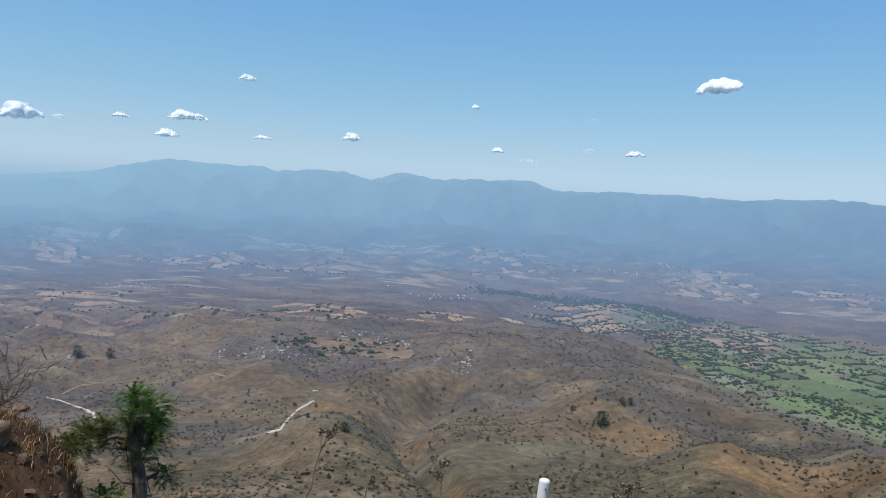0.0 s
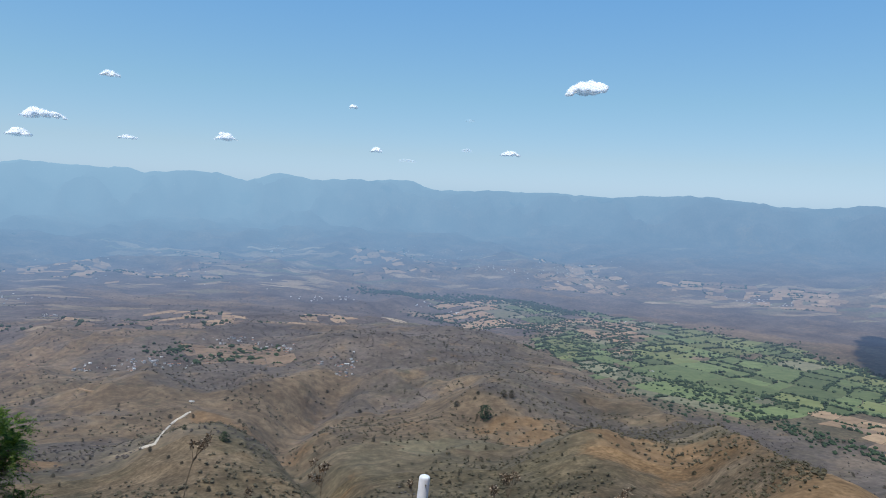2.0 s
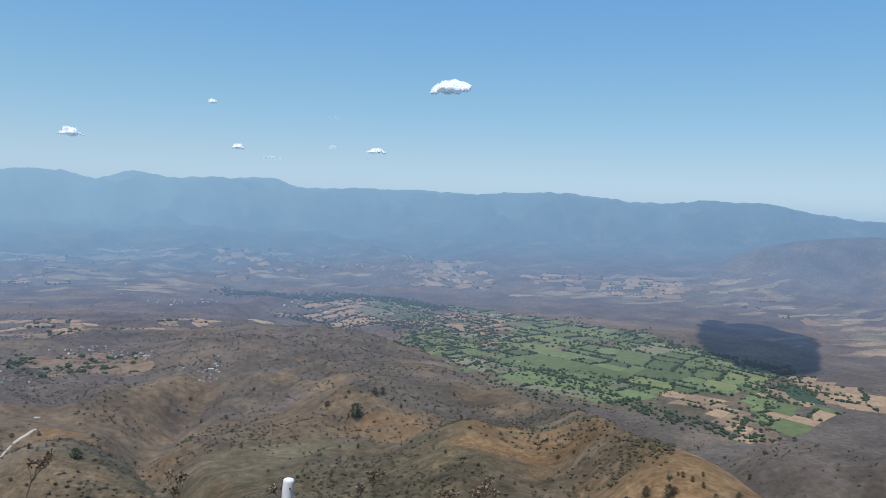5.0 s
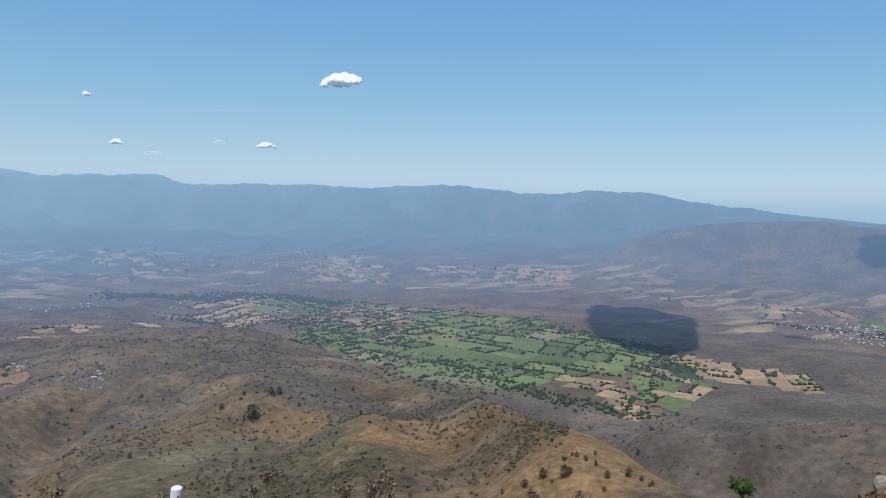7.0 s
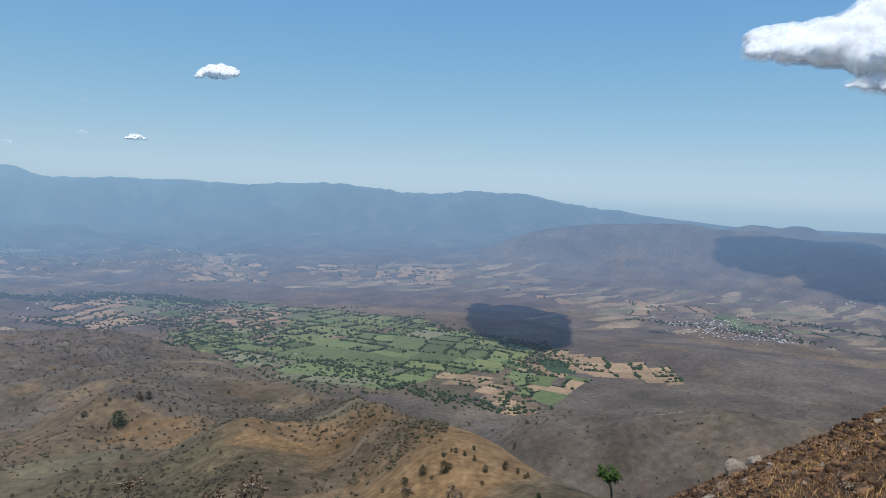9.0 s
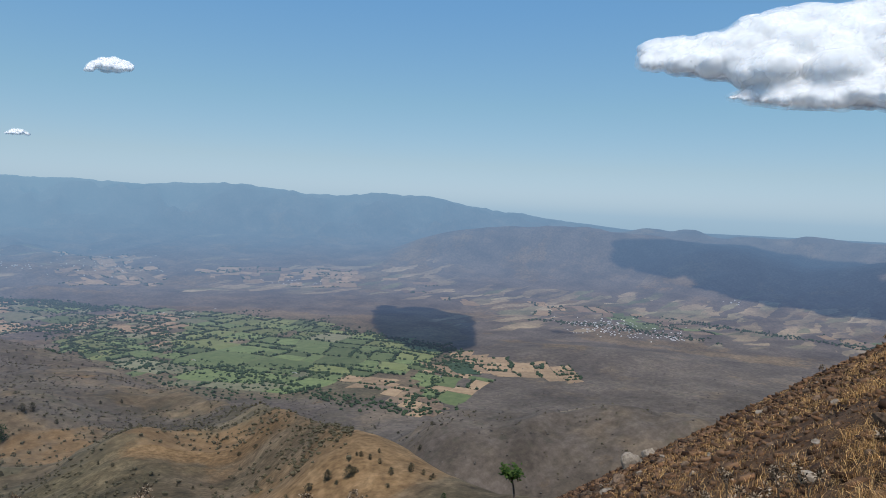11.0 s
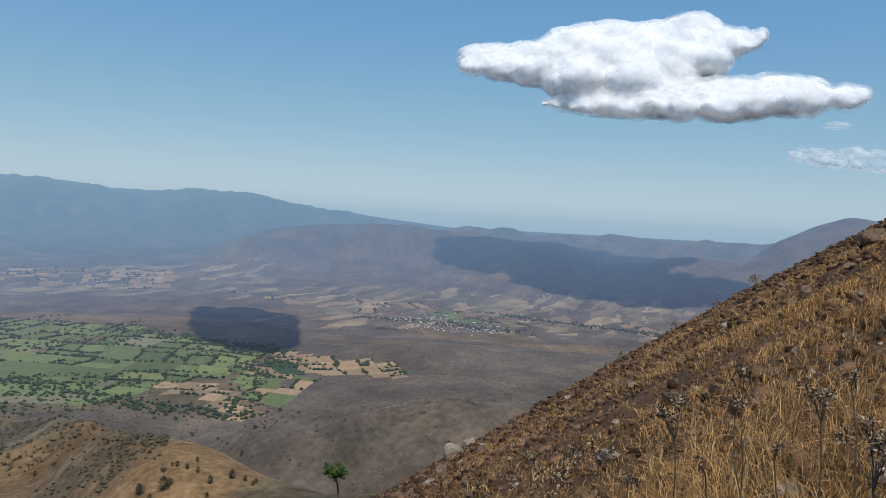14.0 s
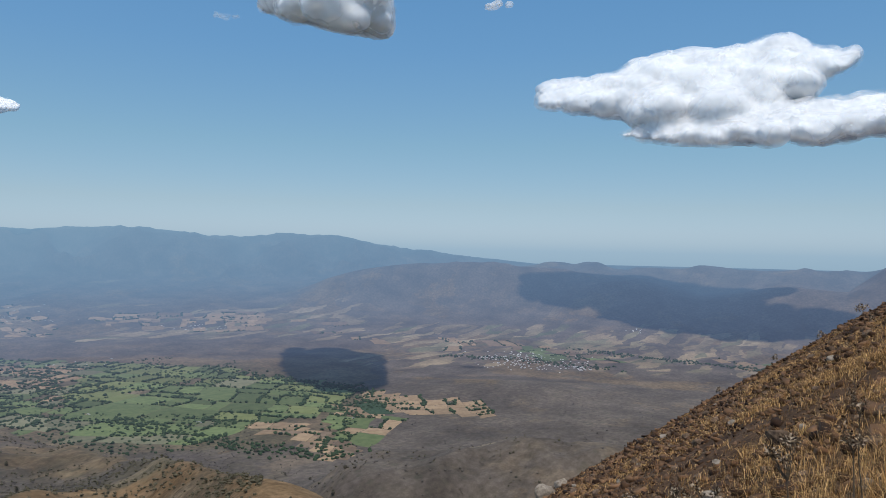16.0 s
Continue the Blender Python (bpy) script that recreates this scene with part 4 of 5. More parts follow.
def road(points, width, label, material=None):
    """A white dirt road laid on the hills through places given by azimuth and elevation of sight."""
    near = [(a + (c - a) * k / 5, e + (f - e) * k / 5) for (a, e), (c, f) in zip(points, points[1:]) for k in range(5)] + [points[-1]]
    pts = [along(a, e, 150)[0] for a, e in near]
    co, faces = [], []
    line = []
    for p, q in zip(pts, pts[1:]):
        line += [p.lerp(q, k / 3) for k in range(3)]
    line.append(pts[-1])
    for i, p in enumerate(line):
        d = (line[min(i + 1, len(line) - 1)] - line[max(i - 1, 0)]).to_2d().normalized()
        w = width * (0.8 + 0.4 * noise.noise(p * 0.05))
        for s, dz in ((-0.8, -0.8), (-0.5, 1.0), (0.5, 1.0), (0.8, -0.8)):
            x, y = p.x - d.y * w * s, p.y + d.x * w * s
            co.append((x, y, g(x, y) + dz))
        if i:
            b = 4 * i
            faces += [(b - 4 + k, b - 3 + k, b + 1 + k, b + k) for k in range(3)]
    return tagged(from_arrays("road", co, faces, material or M_ROAD, False), label, "road", kind="structure")


road([(-13.0, -18.7), (-12.0, -18.5), (-11.6, -17.9), (-10.9, -17.2), (-10.1, -16.7), (-9.5, -16.4)], 2.5, "pale white dirt road climbing a bare hill")
road([(-28.4, -15.5), (-27.6, -15.8), (-26.4, -16.3), (-25.4, -16.8), (-25.3, -17.1), (-25.9, -17.3)], 3.0, "pale white dirt road bending round a hill")
road([(-27.5, -15.4), (-26.4, -14.9), (-24.7, -14.7)], 2.4, "pale dirt track on a hillside", M_FIELD_TAN)
road([(-17.2, -14.3), (-16.6, -14.5), (-16.2, -14.6)], 1.8, "pale dirt track on a hillside", M_FIELD_TAN)


def house(w, d, h, roof, gable):
    root = new("house")
    bm = bmesh.new()
    bmesh.ops.create_cube(bm, size=1, matrix=Matrix.Translation((0, 0, h / 2 - 1)) @ Matrix.Diagonal((w, d, h + 2, 1)))
    part("wall", bm, M_WALL, root)
    bm = bmesh.new()
    e = 0.5
    lo = [bm.verts.new((sx * (w / 2 + e), sy * (d / 2 + e), h + 0.02)) for sx, sy in ((-1, -1), (1, -1), (1, 1), (-1, 1))]
    ri = [bm.verts.new((sx * (w / 2 + e), 0, h + gable)) for sx in (-1, 1)]
    for f in ((lo[0], lo[1], ri[1], ri[0]), (lo[2], lo[3], ri[0], ri[1]), (lo[1], lo[2], ri[1]), (lo[3], lo[0], ri[0]), (lo[3], lo[2], lo[1], lo[0])):
        bm.faces.new(f)
    part("roof", bm, roof, root)
    bm = bmesh.new()
    bmesh.ops.create_cube(bm, size=1, matrix=Matrix.Translation((w * 0.15, -d / 2 - 0.05, 1.0)) @ Matrix.Diagonal((1.1, 0.12, 2.1, 1)))
    part("door", bm, M_BARK, root)
    return tagged(root, "small whitewashed house with a pale tin roof" if roof is M_ROOF else "small whitewashed house with a clay tile roof", "house", "houses of the valley villages")


HOUSES = [house(9, 6.5, 3.2, M_ROOF, 1.3), house(12, 7, 3.4, M_ROOF, 1.6), house(8, 6, 3.0, M_TILE, 1.5), house(7, 5.5, 2.8, M_ROOF, 1.0)]
_rng = random.Random(31)
_far_homes = []
for _az, _el, _n, _sa, _se in ((-22.5, -7.9, 30, 2.6, 0.35), (-19.1, -9.2, 8, 0.7, 0.1), (-12.5, -12.9, 56, 5.5, 0.5), (-6.6, -11.2, 18, 2.8, 0.35), (-3.3, -11.8, 22, 1.6, 0.5), (1.9, -13.2, 26, 1.7, 0.8),
                               (25.9, -12.0, 3, 0.3, 0.15), (33.4, -13.0, 3, 0.3, 0.1), (44.8, -13.1, 2, 0.2, 0.05), (-9.5, -15.7, 2, 0.2, 0.1), (17.5, -9.6, 8, 3.0, 0.5), (-27.2, -12.8, 4, 0.8, 0.4), (10.5, -8.8, 18, 1.2, 0.3),
                               (0.3, -8.0, 26, 2.6, 0.2), (-4.2, -4.3, 22, 1.4, 0.5), (9.5, -4.4, 40, 5, 0.8), (19.5, -5.0, 60, 5, 0.8), (14, -5.3, 24, 2.4, 0.4), (7.5, -8.2, 10, 1.2, 0.2),
                               (58.4, -8.5, 200, 3.4, 0.65), (55, -8.35, 30, 2.0, 0.15), (62.5, -8.9, 30, 0.8, 0.2), (33, -6.2, 30, 2.2, 0.25), (66.5, -5.9, 12, 0.8, 0.15), (24, -8.6, 10, 2.5, 0.3), (-12, -6, 30, 14, 1.2)):
    for _k in range(_n):
        _p, _d = along(_az + _rng.gauss(0, _sa * 0.5), _el + _rng.gauss(0, _se * 0.5), 200)
        _s = _rng.uniform(0.34, 0.62)
        if _d < 2350:
            copy_thing(_rng.choice(HOUSES), Matrix.Translation(_p) @ pose(0, 0, 0, 0, 0, _rng.uniform(0, 180)) @ Matrix.Scale(_s, 4))
        else:
            _far_homes.append((_p, _rng.uniform(0, 3.14), _s))
for _s in HOUSES:
    for _o in (*_s.children, _s):
        bpy.data.objects.remove(_o)

_co, _fa = [], []
for _p, _a, _s in _far_homes:
    _b = len(_co)
    for _z, _e in ((-2, 0), (3.2, 0), (3.3, 0.4)):
        for _x, _y in ((-5, -3.5), (5, -3.5), (5, 3.5), (-5, 3.5)):
            _v = Vector((_x * (1 + _e / 5), _y * (1 + _e / 5), _z)) * _s
            _v.rotate(Euler((0, 0, _a)))
            _co.append(_p + _v)
    for _x in (-5.4, 5.4):
        _v = Vector((_x, 0, 4.8)) * _s
        _v.rotate(Euler((0, 0, _a)))
        _co.append(_p + _v)
    _fa += [(_b + i, _b + (i + 1) % 4, _b + 4 + (i + 1) % 4, _b + 4 + i) for i in range(4)]
    _fa += [(_b + 8, _b + 9, _b + 13, _b + 12), (_b + 10, _b + 11, _b + 12, _b + 13), (_b + 9, _b + 10, _b + 13, _b + 13), (_b + 11, _b + 8, _b + 12, _b + 12)]
_tri = [t for q in _fa for t in ((q[0], q[1], q[2]), (q[0], q[2], q[3])) if len(set(t)) == 3]
# far=True paints the distance haze into these walls as emission
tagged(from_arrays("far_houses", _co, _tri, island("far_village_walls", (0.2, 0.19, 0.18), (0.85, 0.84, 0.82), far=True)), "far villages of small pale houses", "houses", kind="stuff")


# ---- the near slope: stones, grass, weeds, trees and a post ----
def way(az, el, r, facing=None):
    """The point r metres of ground away in that direction from the eye, which stands an arm's length out towards where it faces."""
    (x, y), (ex, ey) = polar(az, r), polar(az if facing is None else facing, ARM)
    return Vector((x + ex, y + ey, EYE + r * math.tan(radians(el))))


def rock_mesh(seed, flat, sides=3):
    """A weathered stone: an icosphere cut by random planes and roughened."""
    rng = random.Random(seed)
    bm = bmesh.new()
    bmesh.ops.create_icosphere(bm, subdivisions=sides, radius=0.5)
    cuts = [(Vector((rng.gauss(0, 1), rng.gauss(0, 1), rng.gauss(0, 0.8))).normalized(), rng.uniform(0.2, 0.4)) for _ in range(16)]
    off = Vector((seed * 3.7, 0, 0))
    for v in bm.verts:
        for nrm, d in cuts:
            k = v.co.dot(nrm)
            if k > d:
                v.co -= nrm * (k - d) * 0.92
        v.co += v.co.normalized() * (0.05 * noise.noise(v.co * 3 + off) + 0.022 * noise.noise(v.co * 9 + off))
        v.co.z *= flat
    return bm


ROCKS = []
for _i in range(7):
    _me = bpy.data.meshes.new("rock")
    _bm = rock_mesh(40 + _i, (0.6, 0.75, 0.5, 0.85, 0.65, 0.45, 0.7)[_i])
    _bm.to_mesh(_me)
    _bm.free()
    ROCKS.append(_me)
PALE = []
for _me in ROCKS:
    PALE.append(_me.copy())
    _me.materials.append(M_ROCK)
    PALE[-1].materials.append(M_PALE_ROCK)


def rock(az, el, width, kind, label, pale=False, sink=0.22, start=9.0):
    p, d = along(az, el, start)
    s = d * math.tan(radians(width))
    ob = new("rock", (PALE if pale else ROCKS)[kind])
    ob.matrix_world = Matrix.Translation(p + Vector((0, 0, s * (0.25 - sink)))) @ pose(0, 0, 0, -18 + 9 * kind, 12 - 5 * kind, az * 37 % 360) @ Matrix.Scale(s, 4)
    return tagged(ob, label, "rock", "rocks on the slope")


DARK_LABEL, PALE_LABEL = "brown weathered rock half sunk in dry grass", "pale grey rock on the stony slope"
# the rock at azimuth 59.3 stands in for the shaded hollow below the pale one
for _az, _el, _w, _k, _pale in ((59.9, -18.6, 2.7, 3, True), (59.3, -19.6, 1.5, 1, False), (58.2, -20.6, 1.6, 5, True), (61.3, -17.5, 1.5, 1, True), (88.9, -0.2, 2.4, 1, False), (90.6, 0.2, 2.6, 0, False), (90.4, -5.9, 3.4, 3, False), (82.4, -12.3, 2.4, 2, False), (72.1, -17.6, 3.2, 5, True),
                                (76.6, -12.9, 3.2, 0, False), (84.3, -18.0, 3.4, 2, True), (90.3, -16.2, 4.6, 5, True), (83.8, -5.2, 1.6, 1, False), (84.7, -4.4, 1.5, 3, False), (82.9, -10.3, 2.2, 6, False), (86.0, -3.1, 1.8, 4, False),
                                (81.8, -15.2, 2.4, 5, True), (77.8, -19.4, 2.2, 0, False), (58.7, -19.9, 1.3, 4, False), (64.9, -20.3, 1.4, 2, True), (79.6, -6.5, 1.1, 6, False), (87.6, -7.0, 1.4, 1, False), (57.0, -20.8, 1.1, 0, False),
                                (61.0, -20.6, 1.2, 3, False), (67.0, -15.8, 1.0, 6, False), (70.3, -13.4, 0.9, 1, False), (73.5, -10.8, 0.9, 4, False), (75.6, -9.4, 0.8, 0, False), (87.0, -1.4, 1.2, 5, False), (88.2, -3.0, 1.3, 6, False)):
    rock(_az, _el, _w, _k, PALE_LABEL if _pale else DARK_LABEL, _pale)
_rng = random.Random(63)
for _i in range(190):
    _az = _rng.uniform(54, 92)
    _top = float(np.interp(_az, [54, 61, 68, 76, 82, 92], [-21.5, -17.8, -13.2, -8, -4, 1]))
    rock(_az, _top - 0.4 - (22 + _top) * _rng.random() ** 1.3, _rng.uniform(0.35, 1.2), _rng.randrange(7), DARK_LABEL, _rng.random() < 0.1)
for _az, _el, _w, _k, _pale in ((-25.9, -21.3, 1.1, 0, True), (-30.9, -18.3, 3.0, 3, False), (-30.2, -16.2, 1.6, 1, False), (-31.5, -15.5, 2.2, 4, False), (-29.3, -19.6, 1.3, 6, False), (-28.2, -19.3, 1.0, 2, False),
                                (-27.2, -20.6, 1.1, 1, False), (-31.0, -21.0, 1.5, 5, False), (-28.8, -21.8, 1.2, 0, False), (-26.8, -22.2, 0.9, 4, False)):
    rock(_az, _el, _w, _k, PALE_LABEL if _pale else "dark rock on an overgrown spur", _pale)


def stones(name, az0, az1, r0, r1, count, lo, hi, seed, label):
    """Loose stones strewn over a stretch of slope, as one mesh."""
    rs = np.random.RandomState(seed)
    bm = bmesh.new()
    bmesh.ops.create_cube(bm, size=0.8)
    bmesh.ops.triangulate(bm, faces=bm.faces)
    base = np.array([v.co[:] for v in bm.verts])
    faces = np.array([[v.index for v in f.verts] for f in bm.faces])
    bm.free()
    az, r = np.radians(rs.uniform(az0, az1, count)), np.sqrt(rs.uniform(r0 * r0, r1 * r1, count))
    x, y = r * np.sin(az), r * np.cos(az)
    keep = rs.random_sample(count) < 0.7 + 0.6 * fbm(x, y, 9, 3, 131)
    x, y = x[keep], y[keep]
    z = height(x, y)
    n = len(x)
    s = lo * (hi / lo) ** (rs.random_sample(n) ** 2.2)
    v = base[None] * (1 + rs.uniform(-0.5, 0.35, (n, len(base), 3))) * rs.uniform(0.5, 1.4, (n, 1, 3)) * np.array([1, 1, 0.6]) * s[:, None, None]
    q = rs.uniform(0, 6.28, n)
    cq, sq = np.cos(q)[:, None], np.sin(q)[:, None]
    v = np.stack([v[..., 0] * cq - v[..., 1] * sq, v[..., 0] * sq + v[..., 1] * cq, v[..., 2] + 0.35 * v[..., 0]], -1)
    v = v + np.stack([x, y, z + 0.12 * s], -1)[:, None]
    f = faces[None] + (np.arange(n) * len(base))[:, None, None]
    return tagged(from_arrays(name, v.reshape(-1, 3), f.reshape(-1, 3), M_GRAVEL), label, "stones", kind="stuff")


stones("scree", 50, 96, 9, 115, 34000, 0.07, 0.62, 1, "loose reddish brown stones strewn on the slope")
stones("rubble", 56, 82, 24, 62, 13000, 0.05, 0.34, 3, "fine reddish brown rubble between the tufts")
stones("spur_scree", -40, -20, 8, 24, 5500, 0.02, 0.1, 2, "loose dark stones on the spur")


def grass(name, az0, az1, r0, r1, count, tall, seed, label, material, lean):
    """Dry grass stems in tufts, each a thin bent blade."""
    rs = np.random.RandomState(seed)
    tufts = count // 14
    ta, tr = np.radians(rs.uniform(az0, az1, tufts)), np.sqrt(rs.uniform(r0 * r0, r1 * r1, tufts))
    tx, ty = tr * np.sin(ta), tr * np.cos(ta)
    lush = fbm(tx, ty, 9, 4, 141 + seed)
    near = np.clip(1.15 - tr / 75, 0.25, 1)
    ok = rs.random_sample(tufts) < 0.55 + 1.4 * lush
    tx, ty, near = tx[ok], ty[ok], near[ok] * (0.8 + 0.5 * lush[ok])
    i = np.repeat(np.arange(len(tx)), 14)
    n = len(i)
    x, y = tx[i] + rs.normal(0, 0.16, n), ty[i] + rs.normal(0, 0.16, n)
    h = tall * near[i] * rs.uniform(0.3, 1.15, n)
    z = height(x, y) - 0.03
    a, b = rs.uniform(0, 2 * np.pi, n), rs.uniform(0.05, lean, n) * h
    dx, dy = np.cos(a) * b + 0.12 * h, np.sin(a) * b - 0.06 * h
    w = rs.uniform(0.0025, 0.006, n) * (1 + np.hypot(x, y) / 35)
    c, s = np.cos(a + 1.57) * w, np.sin(a + 1.57) * w
    rows = []
    for t, k in ((0.0, 1.0), (0.55, 0.8)):
        px, py, pz = x + dx * t * t, y + dy * t * t, z + h * t
        rows += [np.stack([px - c * k, py - s * k, pz], -1), np.stack([px + c * k, py + s * k, pz], -1)]
    rows.append(np.stack([x + dx, y + dy, z + h * (1 - 0.25 * b / np.maximum(h, 0.01))], -1))
    v = np.stack(rows, 1)
    f = np.array([[0, 1, 3], [0, 3, 2], [2, 3, 4]])[None] + (np.arange(n) * 5)[:, None, None]
    return tagged(from_arrays(name, v.reshape(-1, 3), f.reshape(-1, 3), material), label, "grass", kind="stuff")


grass("slope_grass", 58, 97, 8, 95, 215000, 0.6, 3, "golden dry grass in tufts on the slope", M_GRASS, 1.9)
grass("long_grass", 74, 97, 8, 62, 110000, 0.95, 4, "tall golden dry grass leaning on the slope", M_GRASS, 2.6)
grass("dead_tufts", 50, 97, 8, 100, 120000, 0.42, 6, "low brown dead tufts between the stones", M_RUSSET, 1.4)
grass("spur_grass", -42, -23, 8, 24, 8000, 0.28, 5, "short dry grass on the rocky spur", M_GRASS, 1.2)
grass("spur_tufts", -42, -22, 8, 24, 12000, 0.3, 7, "low brown dead tufts on the rocky spur", M_RUSSET, 1.4)


def tube(bm, points, r0, r1, sides=6):
    """A tapering round limb along points."""
    rings = []
    for i, p in enumerate(points):
        d = (points[min(i + 1, len(points) - 1)] - points[max(i - 1, 0)]).normalized()
        u = d.orthogonal().normalized()
        w = d.cross(u)
        r = r0 + (r1 - r0) * i / (len(points) - 1)
        rings.append([bm.verts.new(p + (u * math.cos(2 * math.pi * k / sides) + w * math.sin(2 * math.pi * k / sides)) * r) for k in range(sides)])
    for a, b in zip(rings, rings[1:]):
        for k in range(sides):
            bm.faces.new((a[k], a[(k + 1) % sides], b[(k + 1) % sides], b[k]))
    bm.faces.new(rings[-1])


def bent(p, q, rng, sag=0.08, steps=7):
    length = (q - p).length
    return [p.lerp(q, k / steps) + Vector((rng.gauss(0, sag), rng.gauss(0, sag), rng.gauss(0, sag))) * length * 0.35 * math.sin(math.pi * k / steps) for k in range(steps + 1)]


def weed(az, el, r, spread, heads, seed, label, lean=0.0, dense=44):
    """A dried weed: a thin stem that forks near its top into clusters of pale seed heads. spread: metres across its top."""
    rng = random.Random(seed)
    top = way(az, el, r, 0 if az < 10 else 15 if az < 28 else 37 if az < 45 else 58)
    fx, fy = polar(az + lean, r + rng.uniform(-0.2, 0.2))
    foot = Vector((fx, fy, g(fx, fy) - 0.05))
    root = new("dry_weed")
    fork = foot.lerp(top, 1 - min(0.6, 1.3 * spread / (top - foot).length))
    stem = bmesh.new()
    tube(stem, bent(foot, fork, rng, 0.05), 0.0055, 0.004, 5)
    ends = []
    for k in range(heads):
        e = top + Vector((rng.uniform(-0.5, 0.5) * spread, rng.uniform(-0.5, 0.5) * spread, rng.uniform(-0.75, 0.0) * spread)) if heads > 1 else top
        ends.append(e)
        tube(stem, bent(fork, e, rng, 0.12, 5), 0.0035, 0.002, 5)
    part("stem", stem, M_STEM, root)
    for e in ends:
        bm = bmesh.new()
        size = spread / max(1.6, math.sqrt(heads) * 1.25) * 0.76
        for _ in range(dense):
            d = Vector((rng.gauss(0, 1), rng.gauss(0, 1), rng.gauss(0.25, 0.9))).normalized()
            c = e + Vector((d.x, d.y, d.z * 1.25)) * size * rng.uniform(0.2, 1.0)
            s = size * rng.uniform(0.17, 0.32)
            u, w = d.orthogonal().normalized() * s * 0.6, d * s * 1.5
            a = [bm.verts.new(c + q) for q in (u, -u, d.cross(u), w, -w * 0.5)]
            for f in ((0, 2, 3), (2, 1, 3), (1, 0, 3), (2, 0, 4), (1, 2, 4), (0, 1, 4)):
                bm.faces.new([a[i] for i in f])
        part("seed_head", bm, M_HEAD, root)
    return tagged(root, label, "weed", "dried weeds before the lookout")


PALE_WEED, THIN_WEED = "dried weed with pale clustered seed heads", "thin bare dry weed stem with small heads"
for _i, (_az, _el, _r, _sp, _n, _lean) in enumerate((
        (0.9, -20.3, 5.4, 0.13, 6, 0.3), (-8.3, -18.3, 5.0, 0.11, 5, -3.0), (-4.9, -21.8, 5.2, 0.06, 2, -0.6), (8.2, -21.4, 5.5, 0.06, 2, 0), (15.2, -20.5, 5.8, 0.14, 6, -0.3), (14.2, -21.6, 5.6, 0.1, 3, 0.2),
        (21.4, -21.7, 5.2, 0.13, 5, 0.2), (23.7, -21.2, 5.2, 0.18, 8, 0.2), (34.7, -21.9, 5.6, 0.1, 4, 0), (39.0, -21.7, 6.0, 0.12, 9, 0.2), (67.5, -18.8, 4.5, 0.17, 9, 0.2), (69.5, -16.8, 4.6, 0.12, 5, 0),
        (71.4, -16.4, 4.8, 0.12, 4, 0.1), (64.2, -19.3, 5.0, 0.1, 4, 0), (76.6, -12.6, 4.6, 0.18, 8, 0), (80.7, -11.3, 4.4, 0.11, 5, 0), (81.2, -9.2, 6.5, 0.12, 4, 0), (86.2, -10.4, 4.0, 0.13, 5, 0.3),
        (89.4, -12.4, 3.1, 0.17, 9, 0.4), (66.1, -17.9, 4.8, 0.09, 3, 0), (73.5, -18.6, 4.8, 0.08, 3, 0), (79.0, -16.5, 4.6, 0.07, 2, 0), (83.5, -14.6, 4.4, 0.07, 2, 0.4), (88.0, -9.0, 4.6, 0.07, 3, 0.2), (61.8, -20.3, 5.2, 0.07, 2, 0))):
    weed(_az, _el, _r, 1.05 * _sp, _n, 200 + _i, PALE_WEED if _sp > 0.1 else THIN_WEED, _lean)
_rng = random.Random(81)
for _i in range(26):
    _az, _r = _rng.uniform(61, 91), _rng.uniform(8, 15)
    _x, _y = polar(_az, _r)
    _el = math.degrees(math.atan2(g(_x, _y) + _rng.uniform(0.5, 1.0) - EYE, _r))
    weed(_az, _el, _r, _rng.uniform(0.1, 0.2), _rng.choice((2, 3, 4, 6)), 400 + _i, "dark dried weed stalk among the straw", _rng.uniform(-1, 1), 20)
for _i, (_az, _el, _r, _sp) in enumerate(((81.5, -3.2, 60, 1.3), (82.2, -3.7, 60, 0.9), (90.0, 1.6, 60, 1.6), (91.0, 2.2, 60, 1.6), (84.0, -2.2, 62, 0.9), (79.0, -5.2, 62, 0.9), (76.2, -7.0, 64, 1.0), (72.5, -9.6, 66, 0.9))):
    weed(_az, _el, _r, 0.55 * _sp, 5, 300 + _i, "tall bare weed on the crest of the slope", 0.1)


def post():
    """A white plastic post with a rounded cap and a small dark bolt."""
    top = way(9.2, -21.0, 5.3, 0)
    gz = g(top.x, top.y)
    root = new("marker_post")
    root.matrix_world = Matrix.Translation((top.x - 0.07 * (top.z - gz), top.y, gz)) @ pose(0, 0, 0, 0, 4.0, -9)
    h, r = top.z - gz, 0.041
    bm = bmesh.new()
    prof = [(-0.3, r), (h - 0.022, r), (h - 0.012, r * 0.97), (h - 0.004, r * 0.88), (h, r * 0.7)]
    rings = [[bm.verts.new((rr * math.cos(k * math.pi / 14), rr * math.sin(k * math.pi / 14), z)) for k in range(28)] for z, rr in prof]
    for a, b in zip(rings, rings[1:]):
        for k in range(28):
            f = bm.faces.new((a[k], a[(k + 1) % 28], b[(k + 1) % 28], b[k]))
            f.smooth = True
    bm.faces.new(rings[-1])
    part("pipe", bm, M_POST, root)
    bm = bmesh.new()
    bmesh.ops.create_cone(bm, cap_ends=True, segments=10, radius1=0.006, radius2=0.005, depth=0.012, matrix=Matrix.Translation((0.012, -r - 0.003, h - 0.055)) @ Matrix.Rotation(radians(90), 4, "X"))
    part("bolt", bm, M_STEM, root, "small dark bolt")
    return tagged(root, "white plastic marker post with a rounded top", "post")


post()


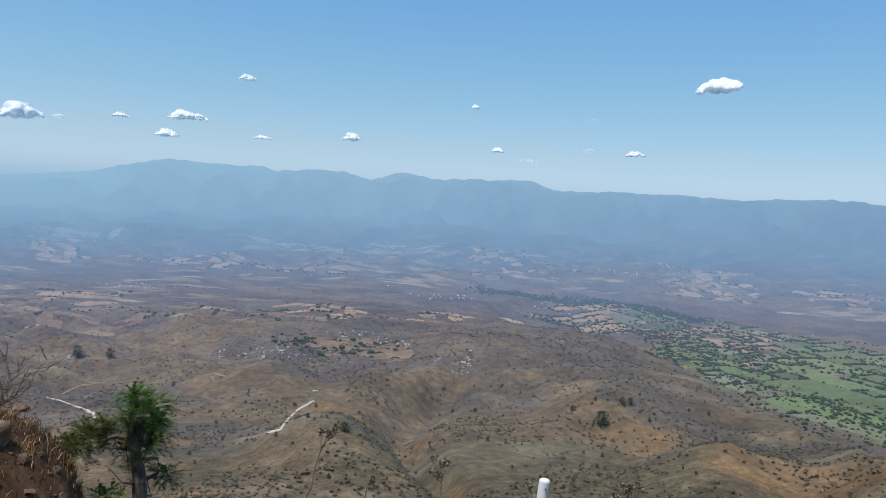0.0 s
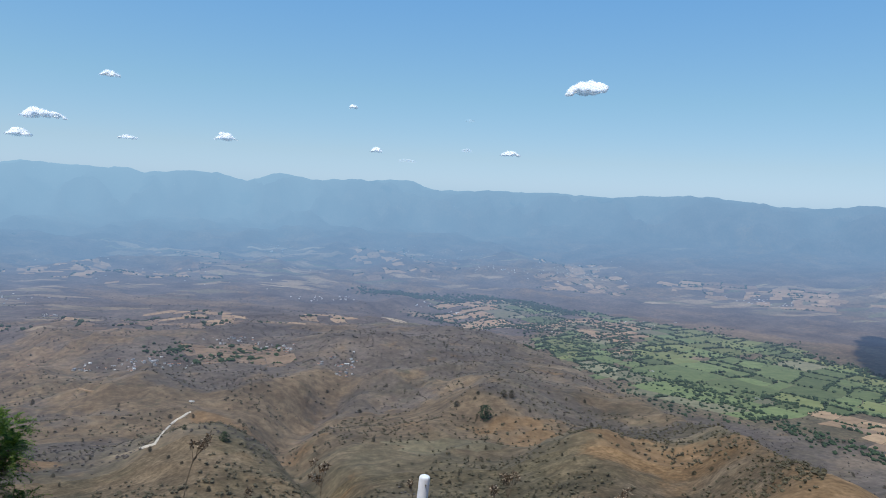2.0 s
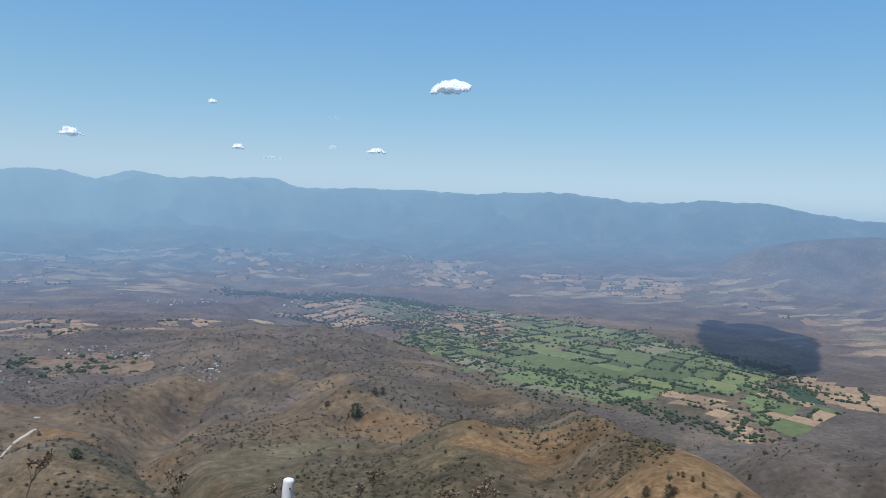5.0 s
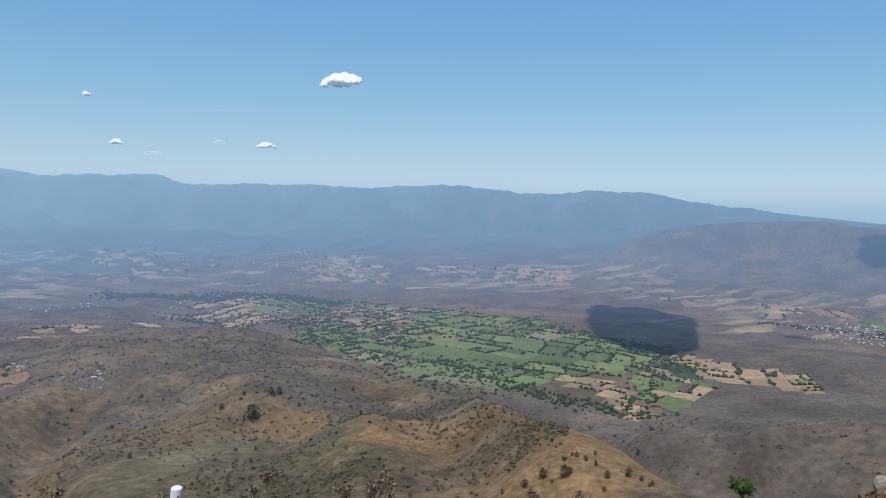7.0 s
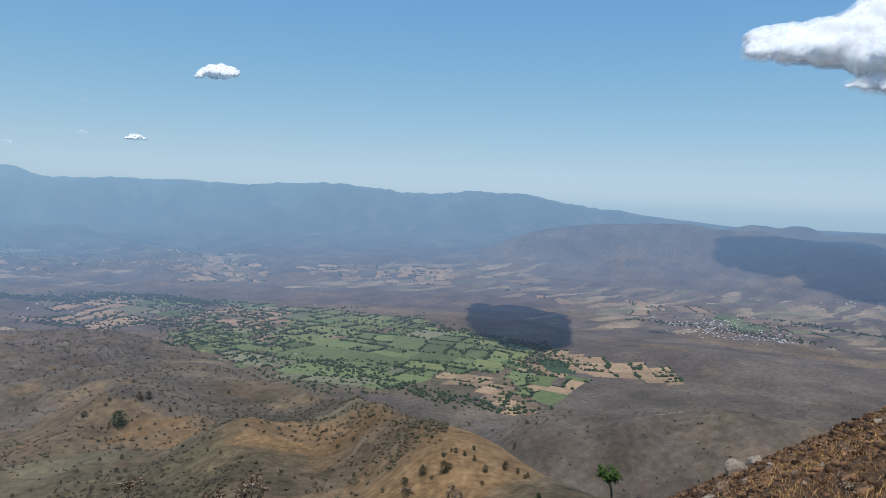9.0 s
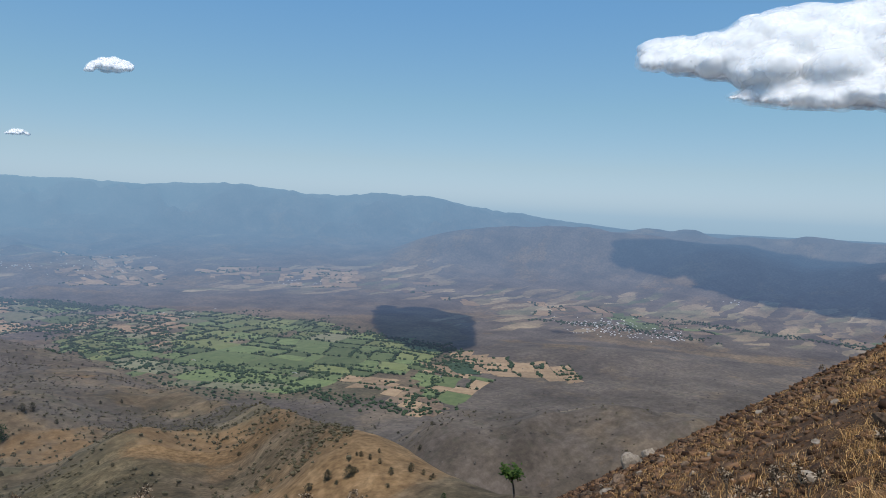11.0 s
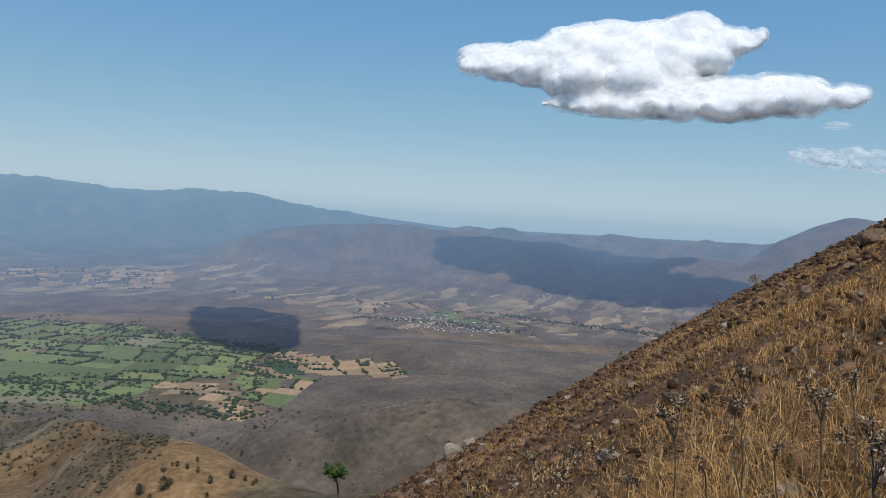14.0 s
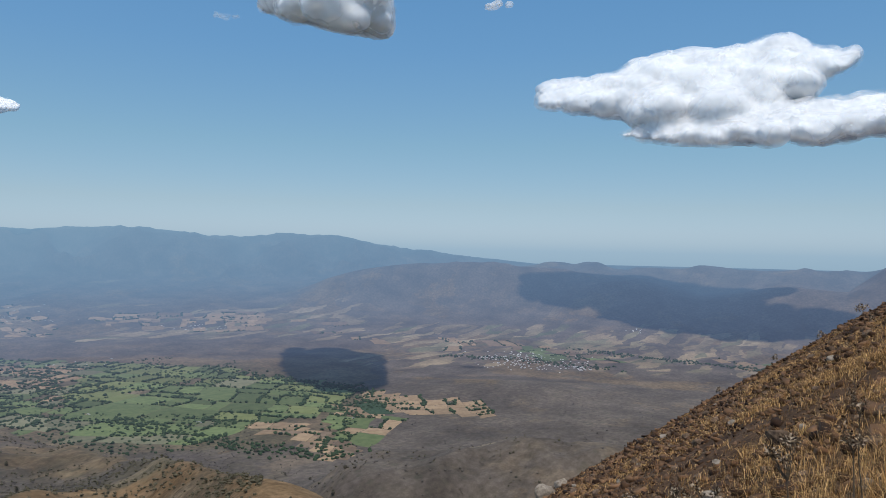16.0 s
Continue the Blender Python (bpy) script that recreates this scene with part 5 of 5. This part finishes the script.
def leafy(rng, centre, spread, count, size):
    """Feathery sprays about a twig end: leaflets along drooping ribs."""
    out = []
    for _ in range(count // 12):
        d = Vector((rng.gauss(0, 1), rng.gauss(0, 1), rng.gauss(0.2, 0.7))).normalized()
        c = centre + Vector((d.x * spread[0], d.y * spread[0], d.z * spread[1])) * rng.uniform(0.05, 0.62)
        length = size * rng.uniform(2.2, 4.2)
        side = d.cross(Vector((0, 0, 1)))
        side = side.normalized() if side.length > 0.01 else Vector((1, 0, 0))
        for k in range(12):
            t = k / 11
            p = c + d * length * t - Vector((0, 0, 0.45 * length * t * t))
            a = (side * (1 if k % 2 else -1) + d * 0.6 + Vector((rng.gauss(0, 0.2), rng.gauss(0, 0.2), rng.gauss(0, 0.25)))) * size * (1 - 0.45 * t)
            b = d * size * 0.24
            out += [p - b, p + b, p + a]
    return out


def tree_near():
    """A gnarled small tree below the lookout, with a dark trunk, crooked limbs and fine green foliage in separate clumps."""
    rng = random.Random(12)
    R = 15.0
    root = new("tree")
    fx, fy = polar(-22.0, R)
    foot = Vector((fx, fy, g(fx, fy) - 0.3))
    mid, fork = way(-21.8, -21.6, R), way(-22.4, -18.6, R)
    bm = bmesh.new()
    tube(bm, bent(foot, mid, rng, 0.05) + bent(mid, fork, rng, 0.1)[1:], 0.17, 0.1, 9)
    part("trunk", bm, M_BARK, root)
    for i, (az, el, sx, sz, n, green) in enumerate(((-21.4, -17.1, 0.75, 0.6, 2600, 1), (-22.2, -15.9, 0.45, 0.28, 900, 1), (-20.6, -18.0, 0.38, 0.4, 700, 1), (-25.2, -18.3, 0.6, 0.36, 1800, 0), (-26.3, -18.9, 0.45, 0.25, 1100, 0),
                                                    (-24.0, -17.8, 0.45, 0.28, 1000, 0), (-21.9, -20.4, 0.45, 0.3, 600, 1), (-19.9, -21.4, 0.45, 0.25, 600, 1), (-24.0, -22.4, 0.5, 0.25, 700, 1), (-22.7, -17.6, 0.3, 0.3, 400, 0), (-22.0, -18.6, 0.5, 0.4, 800, 1), (-22.8, -19.5, 0.4, 0.3, 400, 0), (-21.0, -19.3, 0.45, 0.35, 600, 1))):
        end = way(az, el, R + rng.uniform(-0.5, 0.5))
        limb = bmesh.new()
        start = fork if el > -20 else mid
        line = bent(start, end, rng, 0.22, 8)
        tube(limb, line, 0.06, 0.012, 6)
        for _ in range(7):
            p = line[rng.randrange(3, 9)]
            tube(limb, [p, p + Vector((rng.gauss(0, 0.25), rng.gauss(0, 0.25), rng.gauss(0.05, 0.2)))], 0.012, 0.004, 4)
        part("limb", limb, M_BARK, root)
        co = np.array(leafy(rng, end, (sx * 1.1, sz * 1.2), int(1.6 * n), 0.062))
        f = from_arrays("foliage", co, np.arange(len(co)).reshape(-1, 3), M_LEAF_NEAR if green else M_LEAF_DULL)
        f.parent = root
    return tagged(root, "gnarled small tree with dark trunk and green foliage", "tree")


tree_near()


def sapling():
    """A thin-stemmed tree with a tuft of green leaves at its top."""
    rng = random.Random(5)
    R = 28.0
    fx, fy = polar(52.6, R)
    foot, top = Vector((fx, fy, g(fx, fy) - 0.2)), way(50.75, -20.1, R)
    root = new("sapling")
    bm = bmesh.new()
    tube(bm, bent(foot, top, rng, 0.06, 9), 0.07, 0.035, 7)
    part("trunk", bm, M_BARK, root)
    for k in range(9):
        a = k * 2.4
        bm = bmesh.new()
        d = Vector((math.cos(a), math.sin(a), rng.uniform(-0.1, 0.9)))
        tip = top + d * rng.uniform(0.12, 0.32)
        tube(bm, [top, tip], 0.014, 0.005, 4)
        for _ in range(52):
            c = tip + Vector((rng.gauss(0, 0.1), rng.gauss(0, 0.1), rng.gauss(0, 0.09)))
            u = Vector((rng.gauss(0, 1), rng.gauss(0, 1), rng.gauss(0, 0.5))).normalized() * 0.09
            w = u.orthogonal().normalized() * 0.035
            bm.faces.new([bm.verts.new(q) for q in (c - u, c + w, c + u, c - w)])
        part("leaf_tuft", bm, M_LEAF_DARK, root)
    return tagged(root, "thin young tree with a green leaf tuft", "tree")


sapling()


def bare_shrub(az, el, r, size, seed, label):
    """A leafless shrub: many forking twigs."""
    rng = random.Random(seed)
    top = way(az, el, r)
    fx, fy = polar(az, r)
    foot = Vector((fx, fy, g(fx, fy) - 0.05))
    root = new("bare_shrub")
    for _ in range(9):
        bm = bmesh.new()
        end = top + Vector((rng.gauss(0, 0.45), rng.gauss(0, 0.45), rng.gauss(-0.25, 0.3))) * size
        line = bent(foot, end, rng, 0.15, 8)
        tube(bm, line, 0.012 * size, 0.004, 5)
        for _k in range(9):
            p = line[rng.randrange(3, 9)]
            q = p + Vector((rng.gauss(0, 0.2), rng.gauss(0, 0.2), rng.gauss(0.12, 0.15))) * size
            tube(bm, bent(p, q, rng, 0.15, 3), 0.006, 0.002, 4)
        part("twig", bm, M_STEM, root)
    return tagged(root, label, "shrub")


bare_shrub(-31.0, -12.4, 15, 1.0, 1, "leafless grey shrub on the rocky spur")
bare_shrub(-31.9, -13.2, 15, 0.9, 2, "leafless grey shrub on the rocky spur")
